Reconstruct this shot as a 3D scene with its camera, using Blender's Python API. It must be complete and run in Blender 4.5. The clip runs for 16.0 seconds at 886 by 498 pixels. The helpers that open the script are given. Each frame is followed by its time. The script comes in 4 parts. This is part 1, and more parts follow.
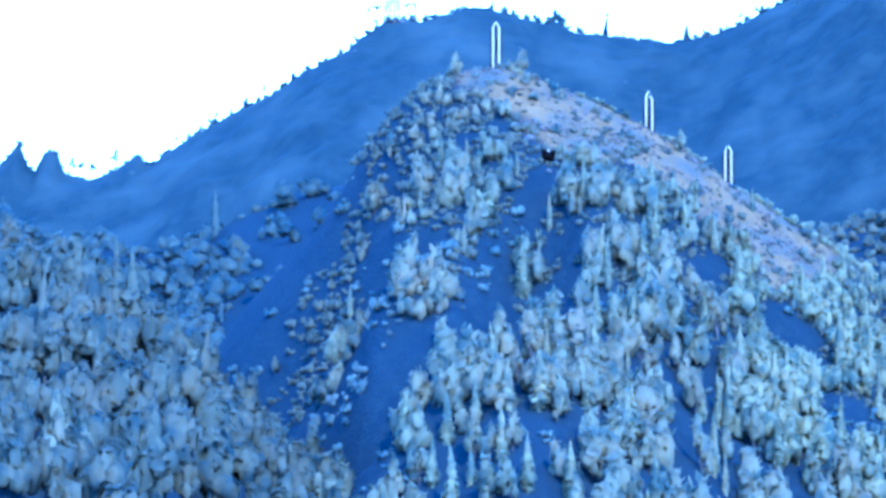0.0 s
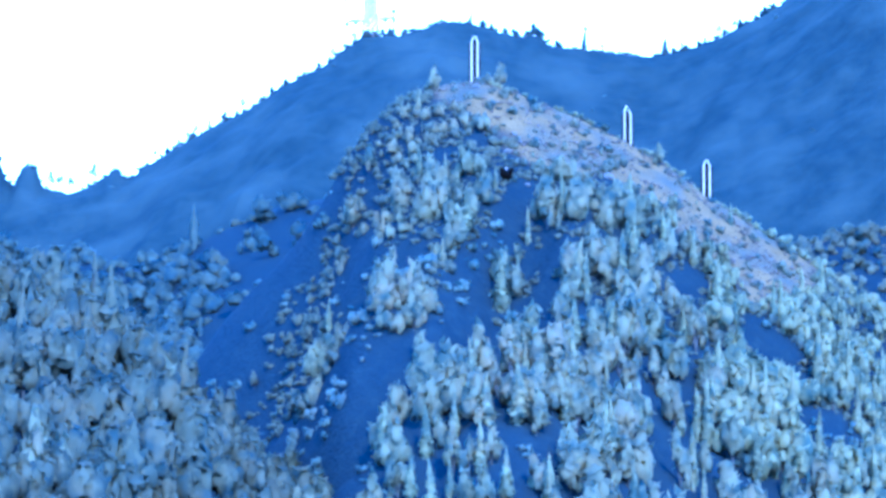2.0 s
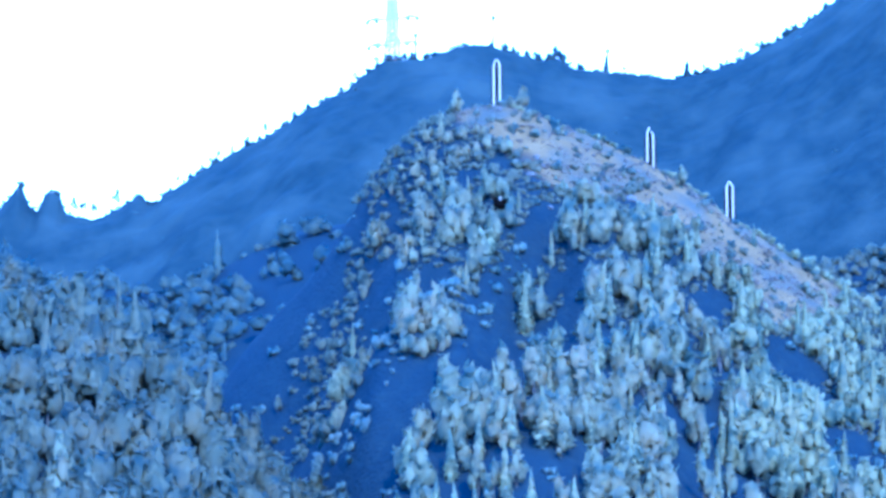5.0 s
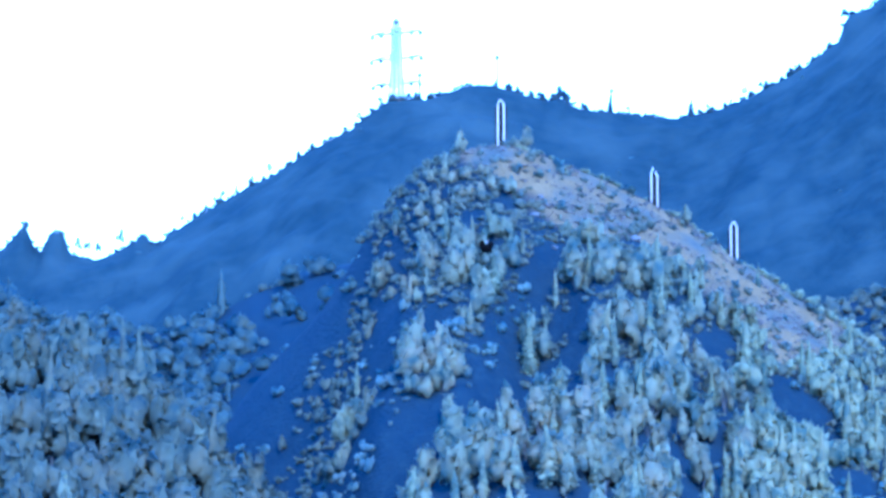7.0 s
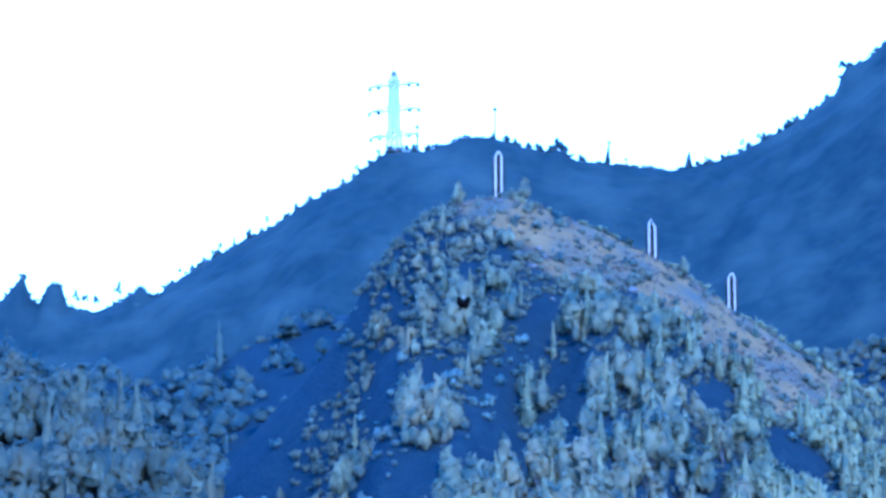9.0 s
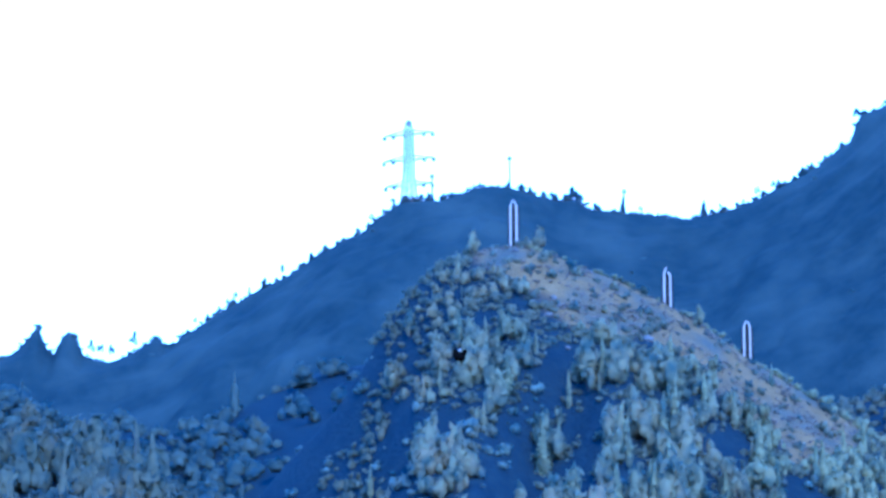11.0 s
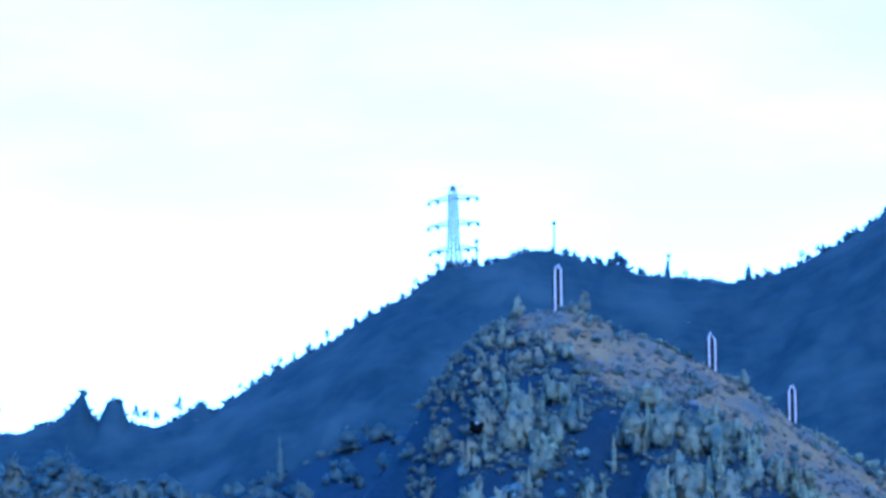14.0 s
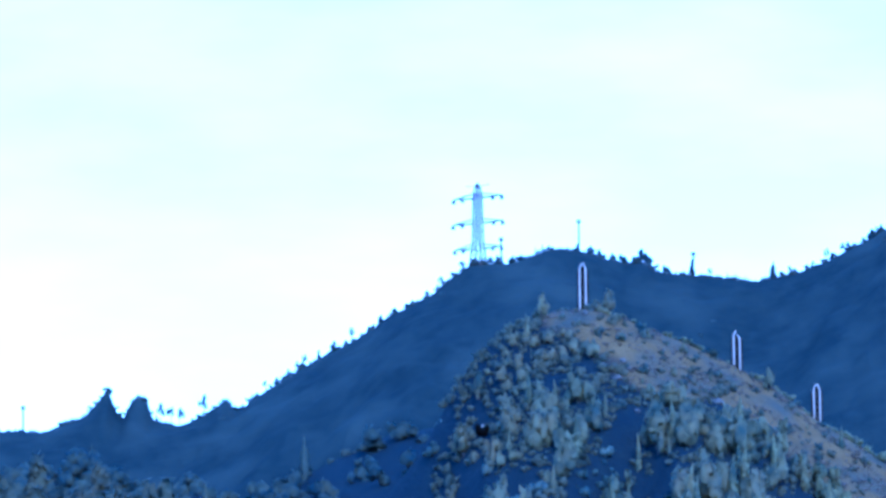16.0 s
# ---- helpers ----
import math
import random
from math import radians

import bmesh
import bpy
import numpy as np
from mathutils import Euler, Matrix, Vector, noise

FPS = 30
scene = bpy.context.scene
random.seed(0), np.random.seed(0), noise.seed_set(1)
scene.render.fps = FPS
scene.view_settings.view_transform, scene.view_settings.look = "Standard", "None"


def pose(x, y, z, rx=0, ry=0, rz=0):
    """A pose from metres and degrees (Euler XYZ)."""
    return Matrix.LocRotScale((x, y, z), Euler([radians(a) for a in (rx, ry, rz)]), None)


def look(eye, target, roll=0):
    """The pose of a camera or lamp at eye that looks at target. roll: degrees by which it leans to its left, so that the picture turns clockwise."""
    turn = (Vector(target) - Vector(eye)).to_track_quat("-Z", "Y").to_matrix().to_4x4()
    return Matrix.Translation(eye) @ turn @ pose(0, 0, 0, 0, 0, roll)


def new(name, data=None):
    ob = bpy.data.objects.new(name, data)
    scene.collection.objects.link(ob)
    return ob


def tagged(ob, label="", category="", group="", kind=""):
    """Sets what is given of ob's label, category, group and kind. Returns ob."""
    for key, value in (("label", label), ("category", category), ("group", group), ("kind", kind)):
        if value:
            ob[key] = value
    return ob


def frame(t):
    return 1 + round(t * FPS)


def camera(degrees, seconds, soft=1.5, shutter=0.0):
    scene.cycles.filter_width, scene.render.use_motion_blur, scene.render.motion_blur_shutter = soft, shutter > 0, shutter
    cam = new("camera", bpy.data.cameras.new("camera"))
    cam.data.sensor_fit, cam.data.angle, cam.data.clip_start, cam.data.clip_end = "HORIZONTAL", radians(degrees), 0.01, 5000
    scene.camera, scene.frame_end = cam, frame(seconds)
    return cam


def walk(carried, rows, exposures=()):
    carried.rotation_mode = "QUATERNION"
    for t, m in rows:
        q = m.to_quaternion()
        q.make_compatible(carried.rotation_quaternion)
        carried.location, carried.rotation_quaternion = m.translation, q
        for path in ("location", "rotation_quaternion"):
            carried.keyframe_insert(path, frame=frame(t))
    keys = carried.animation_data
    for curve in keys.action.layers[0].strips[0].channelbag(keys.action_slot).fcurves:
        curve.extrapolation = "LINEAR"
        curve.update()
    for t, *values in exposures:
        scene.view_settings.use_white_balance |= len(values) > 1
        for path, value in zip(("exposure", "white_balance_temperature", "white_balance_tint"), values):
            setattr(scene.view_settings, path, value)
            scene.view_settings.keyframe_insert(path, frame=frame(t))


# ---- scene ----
# ------------------------------------------------------------ camera and its way
cam = camera(10.0, 16.0, soft=3.3)
EYE = (0.0, 0.0, 1.6)
# seconds, pitch, roll, yaw of a long lens on a stand in the valley
PATH = [
    (0.0, 6.8735, -0.0527, 0.1987),
    (0.5, 6.9385, -0.0151, 0.1091),
    (1.0, 6.9621, -0.0366, 0.0357),
    (1.5, 7.0000, 0.0000, 0.0000),
    (2.0, 7.0320, 0.0137, -0.0367),
    (2.5, 7.0479, 0.0915, -0.0227),
    (3.0, 7.0579, 0.1240, 0.0184),
    (3.5, 7.0811, 0.1084, 0.0580),
    (4.0, 7.1502, 0.2632, 0.1278),
    (6.5, 7.6053, 0.3806, 0.3333),
    (7.0, 7.7506, 0.3787, 0.3233),
    (7.5, 7.8845, 0.4167, 0.3128),
    (8.0, 8.0525, 0.4885, 0.3122),
    (8.5, 8.1638, 0.4590, 0.3022),
    (9.0, 8.3369, 0.4348, 0.3059),
    (11.5, 9.0582, 0.5999, 0.5498),
    (12.0, 9.2478, 0.5969, 0.6349),
    (12.5, 9.3994, 0.6848, 0.7277),
    (13.0, 9.4908, 0.5722, 0.8013),
    (13.5, 9.5613, 0.5635, 0.8984),
    (14.0, 9.6348, 0.6232, 1.0193),
    (14.5, 9.6954, 0.6074, 1.0984),
    (15.0, 9.6979, 0.6195, 1.1849),
    (15.5, 9.6745, 0.5605, 1.2342),
    (16.0, 9.6179, 0.5639, 1.2912),
]
EXPOSURES = [(0.0, 3.88, 3650, 15), (4.0, 3.83, 3650, 15), (7.0, 3.61, 3650, 15), (9.0, 3.31, 3650, 15), (12.58, 2.87, 3650, 15), (16.0, 2.5, 3650, 15)]
walk(cam, [(t, pose(*EYE, 90 + p, r, w)) for t, p, r, w in PATH], EXPOSURES)

# ------------------------------------------------------------ world and sun
SUN_TO = Vector((0.24, -0.78, 0.56)).normalized()
SUN_ELEV = math.asin(SUN_TO.z)
world = bpy.data.worlds.new("sky")
scene.world = world
world.use_nodes = True
wn, wl = world.node_tree.nodes, world.node_tree.links
wn.clear()
sky = wn.new("ShaderNodeTexSky")
sky.sky_type, sky.sun_disc = "NISHITA", False
sky.sun_elevation, sky.sun_rotation = SUN_ELEV, math.atan2(SUN_TO.x, SUN_TO.y)
sky.altitude, sky.air_density, sky.dust_density, sky.ozone_density = 800, 1.0, 0.1, 5.0
# thin high cloud veils
wtc = wn.new("ShaderNodeTexCoord")
wmap = wn.new("ShaderNodeMapping")
wmap.inputs["Scale"].default_value = (7.0, 7.0, 22.0)
wnoise = wn.new("ShaderNodeTexNoise")
wnoise.inputs["Scale"].default_value = 1.6
wnoise.inputs["Detail"].default_value = 5
wramp = wn.new("ShaderNodeValToRGB")
wramp.color_ramp.elements[0].position, wramp.color_ramp.elements[1].position = 0.38, 0.72
wramp.color_ramp.elements[0].color = (0, 0, 0, 1)
wramp.color_ramp.elements[1].color = (0.3, 0.3, 0.3, 1)
wmix = wn.new("ShaderNodeMixRGB")
wmix.inputs[2].default_value = (2.42, 2.13, 1.97, 1)
wbg = wn.new("ShaderNodeBackground")
wbg.inputs["Strength"].default_value = 0.15
wout = wn.new("ShaderNodeOutputWorld")
wl.new(wtc.outputs["Generated"], wmap.inputs["Vector"])
wl.new(wmap.outputs[0], wnoise.inputs["Vector"])
wl.new(wnoise.outputs["Fac"], wramp.inputs[0])
# the veil thickens towards the horizon
wsep = wn.new("ShaderNodeSeparateXYZ")
wl.new(wtc.outputs["Generated"], wsep.inputs[0])
wlow = wn.new("ShaderNodeMapRange")
wlow.inputs["From Min"].default_value, wlow.inputs["From Max"].default_value = 0.10, 0.36
wlow.inputs["To Min"].default_value, wlow.inputs["To Max"].default_value = 0.72, 0.0
wl.new(wsep.outputs["Z"], wlow.inputs["Value"])
wadd = wn.new("ShaderNodeMath")
wadd.operation, wadd.use_clamp = "MULTIPLY_ADD", True
wadd.inputs[1].default_value = 0.9
wl.new(wramp.outputs[0], wadd.inputs[0])
wl.new(wlow.outputs[0], wadd.inputs[2])
wl.new(wadd.outputs[0], wmix.inputs[0])
wl.new(sky.outputs[0], wmix.inputs[1])
wl.new(wmix.outputs[0], wbg.inputs["Color"])
wl.new(wbg.outputs[0], wout.inputs["Surface"])

sun_data = bpy.data.lights.new("sun", "SUN")
sun_data.energy, sun_data.angle, sun_data.color = 0.84, radians(4.0), (1.0, 0.75, 0.44)
sun = new("sun", sun_data)
sun.matrix_world = look((600, 600, 900), Vector((600, 600, 900)) - SUN_TO)


# ------------------------------------------------------------ materials
def material(name, base, rough=0.8, metal=0.0):
    m = bpy.data.materials.new(name)
    m.use_nodes = True
    b = m.node_tree.nodes["Principled BSDF"]
    b.inputs["Base Color"].default_value = (*base, 1)
    b.inputs["Roughness"].default_value, b.inputs["Metallic"].default_value = rough, metal
    return m, m.node_tree.nodes, m.node_tree.links, b


def mixed(m, a, b, fac):
    n = m.node_tree.nodes.new("ShaderNodeMixRGB")
    for i, v in ((1, a), (2, b)):
        if isinstance(v, tuple):
            n.inputs[i].default_value = (*v, 1)
        else:
            m.node_tree.links.new(v, n.inputs[i])
    m.node_tree.links.new(fac, n.inputs[0])
    return n.outputs[0]


def grain(m, scale, low=0.3, high=0.7, detail=4.0):
    """Noise in metres, stretched between low and high."""
    n, l = m.node_tree.nodes, m.node_tree.links
    g = n.new("ShaderNodeNewGeometry")
    t = n.new("ShaderNodeTexNoise")
    t.inputs["Scale"].default_value, t.inputs["Detail"].default_value = scale, detail
    r = n.new("ShaderNodeMapRange")
    r.inputs["From Min"].default_value, r.inputs["From Max"].default_value = low, high
    l.new(g.outputs["Position"], t.inputs["Vector"])
    l.new(t.outputs["Fac"], r.inputs["Value"])
    return r.outputs[0]


def bumped(m, height, dist, strength=0.6):
    n, l = m.node_tree.nodes, m.node_tree.links
    b = n.new("ShaderNodeBump")
    b.inputs["Distance"].default_value, b.inputs["Strength"].default_value = dist, strength
    l.new(height, b.inputs["Height"])
    l.new(b.outputs[0], n["Principled BSDF"].inputs["Normal"])


def foliage(name, dark, light, warm):
    m, n, l, b = material(name, dark, 0.6)
    tone = n.new("ShaderNodeAttribute")
    tone.attribute_name = "tone"
    info = n.new("ShaderNodeObjectInfo")
    geo = n.new("ShaderNodeNewGeometry")
    add = n.new("ShaderNodeMath")
    add.operation = "ADD"
    l.new(tone.outputs["Fac"], add.inputs[0])
    l.new(info.outputs["Random"], add.inputs[1])
    frac = n.new("ShaderNodeMath")
    frac.operation = "FRACT"
    l.new(add.outputs[0], frac.inputs[0])
    c = mixed(m, dark, light, frac.outputs[0])
    patch = grain(m, 0.035, 0.4, 0.7)
    c = mixed(m, c, warm, patch)
    c = mixed(m, c, tuple(v * 0.7 for v in dark), grain(m, 0.045, 0.50, 0.66, 3.0))
    c = mixed(m, c, tuple(v * 1.25 for v in light), grain(m, 0.33, 0.52, 0.74, 2.0))
    # each clump of leaves has a tone of its own
    clump = n.new("ShaderNodeMapRange")
    clump.inputs["From Min"].default_value, clump.inputs["From Max"].default_value = 0.45, 0.0
    clump.inputs["To Max"].default_value = 0.3
    l.new(geo.outputs["Random Per Island"], clump.inputs["Value"])
    # dark bluish tone, spread at random, mimics shaded gaps between the leaves
    deep = tuple(v * k for v, k in zip(dark, (0.5, 0.66, 0.95)))
    c = mixed(m, c, deep, clump.outputs[0])
    c = mixed(m, c, deep, grain(m, 0.16, 0.48, 0.7, 2.0))
    pale = n.new("ShaderNodeMapRange")
    pale.inputs["From Min"].default_value, pale.inputs["From Max"].default_value = 0.8, 1.0
    l.new(geo.outputs["Random Per Island"], pale.inputs["Value"])
    c = mixed(m, c, tuple(v * 1.1 for v in light), pale.outputs[0])
    l.new(c, b.inputs["Base Color"])
    b.inputs["Specular IOR Level"].default_value = 0.1
    thin = n.new("ShaderNodeBsdfTranslucent")
    l.new(c, thin.inputs["Color"])
    mix = n.new("ShaderNodeMixShader")
    mix.inputs[0].default_value = 0.58
    l.new(b.outputs[0], mix.inputs[1])
    l.new(thin.outputs[0], mix.inputs[2])
    l.new(mix.outputs[0], n["Material Output"].inputs["Surface"])
    return m


FOL_NEAR = foliage("broad_leaves", (0.1241, 0.1537, 0.1079), (0.1905, 0.2197, 0.1457), (0.2263, 0.2144, 0.1343))
FOL_PINE = foliage("conifer_needles", (0.1601, 0.1969, 0.1314), (0.2474, 0.2879, 0.1795), (0.2619, 0.2572, 0.1556))
# far trees: the blue of distance haze is mixed into the leaf colour
FOL_FAR_HAZED = foliage("far_leaves_hazed", (0.0437, 0.0690, 0.0759), (0.0575, 0.0828, 0.0851), (0.0621, 0.0805, 0.0759))
FOL_SCRUB = foliage("dry_scrub", (0.0749, 0.1092, 0.0950), (0.1210, 0.1638, 0.1426), (0.1440, 0.1716, 0.1426))

# middle slope: dimmed bluish leaf colour carries the haze
FOL_MID_HAZED = foliage("slope_leaves_hazed", (0.0617, 0.0910, 0.0885), (0.0788, 0.1105, 0.1016), (0.0898, 0.1105, 0.0912))
STRAW = foliage("dry_grass_blades", (0.1251, 0.1215, 0.1067), (0.1804, 0.1676, 0.1486), (0.1498, 0.1510, 0.1299))
# greener spur leaves, also dimmed in colour to stand in for less light
FOL_SPUR = foliage("dimmed_green_leaves", (0.0837, 0.1080, 0.0841), (0.1127, 0.1339, 0.0993), (0.1357, 0.1366, 0.0890))
# dimmer copy of broad_leaves: shade of the left flank put into the colour
FOL_SHADED = foliage("shaded_copy_leaves", (0.0867, 0.1110, 0.0876), (0.1278, 0.1528, 0.1138), (0.1368, 0.1454, 0.1007))
# paler copy of broad_leaves: sunlight on the east side put into the colour
FOL_SUNLIT = foliage("sunlit_copy_leaves", (0.1463, 0.1750, 0.1073), (0.2438, 0.2748, 0.1630), (0.2536, 0.2595, 0.1502))
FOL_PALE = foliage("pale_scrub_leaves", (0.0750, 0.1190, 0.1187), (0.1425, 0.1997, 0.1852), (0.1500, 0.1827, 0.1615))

BARK, _n, _l, _b = material("bark", (0.16, 0.12, 0.09), 0.9)
_l.new(mixed(BARK, (0.022, 0.027, 0.030), (0.050, 0.056, 0.058), grain(BARK, 2.0)), _b.inputs["Base Color"])

GROUND, _n, _l, _b = material("hill_ground", (0.08, 0.08, 0.05), 0.95)
_dry = _n.new("ShaderNodeAttribute")
_dry.attribute_name = "dry"
# soil colour holds the dark blue of haze and shaded gullies
_hazed_soil = mixed(GROUND, (0.0092, 0.0164, 0.0263), (0.0119, 0.0195, 0.0276), grain(GROUND, 0.09))
_hazed_soil = mixed(GROUND, _hazed_soil, (0.0148, 0.0241, 0.0314), grain(GROUND, 0.3, 0.5, 0.75))
_grass = mixed(GROUND, (0.0727, 0.0588, 0.0299), (0.1090, 0.0884, 0.0452), grain(GROUND, 0.16))
_grass = mixed(GROUND, _grass, (0.0992, 0.0842, 0.0483), grain(GROUND, 0.6, 0.52, 0.72))
_grass = mixed(GROUND, _grass, (0.0486, 0.0562, 0.0494), grain(GROUND, 0.07, 0.46, 0.66))
# far ground: low canopy colour with blue haze painted in, set by distance
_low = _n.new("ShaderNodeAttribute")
_low.attribute_name = "hazed_canopy"
_hazed_scrub = mixed(GROUND, (0.0116, 0.0203, 0.0259), (0.0173, 0.0274, 0.0313), grain(GROUND, 0.12, 0.35, 0.65))
_hazed_scrub = mixed(GROUND, _hazed_scrub, (0.0260, 0.0380, 0.0400), grain(GROUND, 0.02, 0.42, 0.66))
_hazed_soil = mixed(GROUND, _hazed_soil, _hazed_scrub, _low.outputs["Fac"])
_l.new(mixed(GROUND, _hazed_soil, _grass, _dry.outputs["Fac"]), _b.inputs["Base Color"])
_b.inputs["Specular IOR Level"].default_value = 0.04
bumped(GROUND, grain(GROUND, 0.7), 0.5)

WHITE, _n, _l, _b = material("white_paint", (0.8, 0.8, 0.8), 0.45)
_l.new(mixed(WHITE, (0.27, 0.27, 0.265), (0.35, 0.35, 0.345), grain(WHITE, 0.9)), _b.inputs["Base Color"])
CORE, _n, _l, _b = material("dark_tarred_pole", (0.015, 0.015, 0.016), 0.8)
_l.new(mixed(CORE, (0.005, 0.005, 0.006), (0.012, 0.012, 0.012), grain(CORE, 1.2)), _b.inputs["Base Color"])
_b.inputs["Specular IOR Level"].default_value = 0.05
STEEL, _n, _l, _b = material("galvanised_steel", (0.24, 0.24, 0.24), 0.6, 0.2)
_l.new(mixed(STEEL, (0.032, 0.032, 0.034), (0.055, 0.054, 0.054), grain(STEEL, 0.4)), _b.inputs["Base Color"])
GLASS_BROWN, _n, _l, _b = material("insulator_porcelain", (0.02, 0.018, 0.017), 0.5)
ROCK, _n, _l, _b = material("pale_rock", (0.4, 0.37, 0.34), 0.9)
_l.new(mixed(ROCK, (0.0512, 0.0564, 0.0588), (0.0921, 0.1008, 0.1041), grain(ROCK, 0.8)), _b.inputs["Base Color"])
bumped(ROCK, grain(ROCK, 2.5), 0.3)
HULL, _n, _l, _b = material("matt_black_hull", (0.006, 0.006, 0.007), 0.85)
_l.new(mixed(HULL, (0.0015, 0.0015, 0.0016), (0.003, 0.003, 0.003), grain(HULL, 6.0)), _b.inputs["Base Color"])
_b.inputs["Specular IOR Level"].default_value = 0.0
DOME, _n, _l, _b = material("white_dome", (0.86, 0.86, 0.86), 0.3)
_l.new(mixed(DOME, (0.40, 0.40, 0.40), (0.48, 0.48, 0.48), grain(DOME, 8.0)), _b.inputs["Base Color"])

# ------------------------------------------------------------ shape of the land
# >>> terrain
LATTICE = np.random.RandomState(7).rand(256, 256)


def vnoise(x, y):
    x, y = np.asarray(x, float), np.asarray(y, float)
    xi, yi = np.floor(x).astype(int), np.floor(y).astype(int)
    fx, fy = x - xi, y - yi
    fx, fy = fx * fx * (3 - 2 * fx), fy * fy * (3 - 2 * fy)
    a, b = LATTICE[xi % 256, yi % 256], LATTICE[(xi + 1) % 256, yi % 256]
    c, d = LATTICE[xi % 256, (yi + 1) % 256], LATTICE[(xi + 1) % 256, (yi + 1) % 256]
    return (a * (1 - fx) + b * fx) * (1 - fy) + (c * (1 - fx) + d * fx) * fy


def fbm(x, y, n=4):
    s, a = 0.0, 0.5
    for i in range(n):
        s = s + a * (vnoise(x * 2 ** i + 17 * i, y * 2 ** i + 31 * i) - 0.5)
        a *= 0.5
    return s


# crest lines: x, height; each runs across the view at its own distance
HILL_Y = 1500.0
HILL = [(-164.0, 42.1), (-114.5, 95.5), (-81.3, 139.2), (-64.6, 164.5), (-47.9, 186.5), (-32.8, 207.0), (-24.4, 219.8), (-14.2, 229.5), (-4.1, 234.8), (10.5, 237.0), (19.6, 234.6), (29.8, 230.4), (41.6, 225.8), (56.5, 218.2), (66.9, 212.1), (80.0, 201.9), (92.1, 194.2), (103.9, 186.5), (115.6, 178.1), (132.0, 166.2), (170.7, 139.2), (253.7, 92.1)]
SPUR_Y = 1350.0
SPUR = [(-255.7, 164.6), (-164.5, 161.5), (-118.9, 155.4), (-103.7, 152.3), (-88.5, 144.7), (-73.3, 132.5), (-67.2, 125.7), (-52.0, 108.2), (-33.8, 91.6), (-20.2, 78.8), (17.4, 31.5)]
SIDE_Y = 1950.0
SIDE = [(69.0, 179.0), (113.0, 223.0), (130.7, 239.6), (146.1, 245.1), (172.0, 249.5), (212.1, 256.2), (310.6, 245.1)]
MID_Y = 2100.0
MID = [(-397.9, 265.6), (-232.5, 263.2), (-185.2, 263.2), (-163.8, 251.3), (-145.0, 256.1), (-126.1, 253.7), (-109.6, 260.8), (-90.7, 269.2), (-74.2, 276.3), (-57.7, 281.1), (-43.5, 284.7), (-24.6, 256.1), (3.8, 192.1)]
BACK_Y = 3000.0
BACK_WEST = [(-568.2, 377.9), (-399.6, 384.7), (-369.6, 395.3), (-328.9, 401.6), (-300.1, 401.3), (-288.9, 406.6), (-284.2, 407.9), (-278.8, 411.2), (-274.7, 415.3), (-270.7, 420.0), (-268.0, 423.4), (-265.3, 427.4), (-262.9, 424.7), (-260.5, 417.1), (-257.8, 411.6), (-255.4, 409.6), (-254.1, 410.9), (-251.7, 417.7), (-249.0, 421.1), (-245.9, 422.4), (-242.9, 421.3), (-240.2, 418.9), (-238.1, 411.4), (-235.8, 407.3), (-227.3, 405.1), (-220.9, 403.0), (-212.1, 407.6), (-204.6, 411.0), (-198.2, 416.3), (-193.8, 420.4), (-190.4, 417.9), (-187.4, 412.4), (-183.3, 413.1), (-178.2, 419.8), (-169.7, 424.2), (-149.3, 436.9), (-135.7, 444.2), (-111.9, 456.9)]
BACK_EAST = [(-91.5, 469.7), (-71.1, 480.4), (-60.8, 489.8), (-47.1, 499.3), (-36.9, 499.8), (-23.3, 499.7), (-9.7, 503.6), (-2.9, 507.6), (17.5, 508.0), (31.0, 503.7), (47.9, 498.0), (58.1, 500.6), (64.7, 494.3), (86.7, 491.3), (105.3, 489.3), (125.6, 487.0), (135.7, 488.6), (152.7, 492.1), (168.1, 498.4), (190.4, 509.5), (203.4, 517.2), (215.9, 526.7), (226.5, 534.6), (228.0, 549.1), (243.3, 553.2), (252.9, 563.6), (277.6, 587.1), (346.0, 611.3), (550.3, 607.8)]
BACK = BACK_WEST + BACK_EAST


def crest(line, x):
    p = np.array(line)
    return np.interp(x, p[:, 0], p[:, 1])


def near_seg(x, y, a, b):
    ax, ay, bx, by = *a, *b
    dx, dy = bx - ax, by - ay
    k = np.clip(((x - ax) * dx + (y - ay) * dy) / (dx * dx + dy * dy), 0, 1)
    return np.hypot(x - ax - k * dx, y - ay - k * dy)


# gullies on the near hill: from, to, half width, depth
GULLIES = [
    ((-23.6, 1453.0), (-53.1, 1419.5), 18, 8),
    ((-70.9, 2812.5), (-41.7, 1462.5), 12, 5),
    ((-14.9, 1407.0), (-25.9, 1406.0), 11, 5),
    ((17.0, 1421.5), (13.3, 1376.5), 10, 5),
    ((-50.7, 1439.0), (-39.6, 1343.5), 14, 8),
    ((23.2, 1413.5), (8.5, 1352.5), 10, 8),
    ((8.5, 1352.5), (-21.5, 1330.5), 9, 7),
    ((-13.3, 1409.0), (-29.0, 1405.0), 9, 6),
    ((-18.4, 1323.5), (-36.5, 1337.0), 10, 6),
    ((91.6, 1417.0), (97.4, 1410.0), 8, 6),
    ((64.6, 1416.5), (69.2, 1413.5), 6, 4),
    ((-2.1, 1311.0), (0.9, 1284.5), 6, 5),
    ((27.6, 1393.5), (17.8, 1370.0), 9, 5),
    ((70.7, 1354.5), (52.1, 1309.5), 6, 4),
]


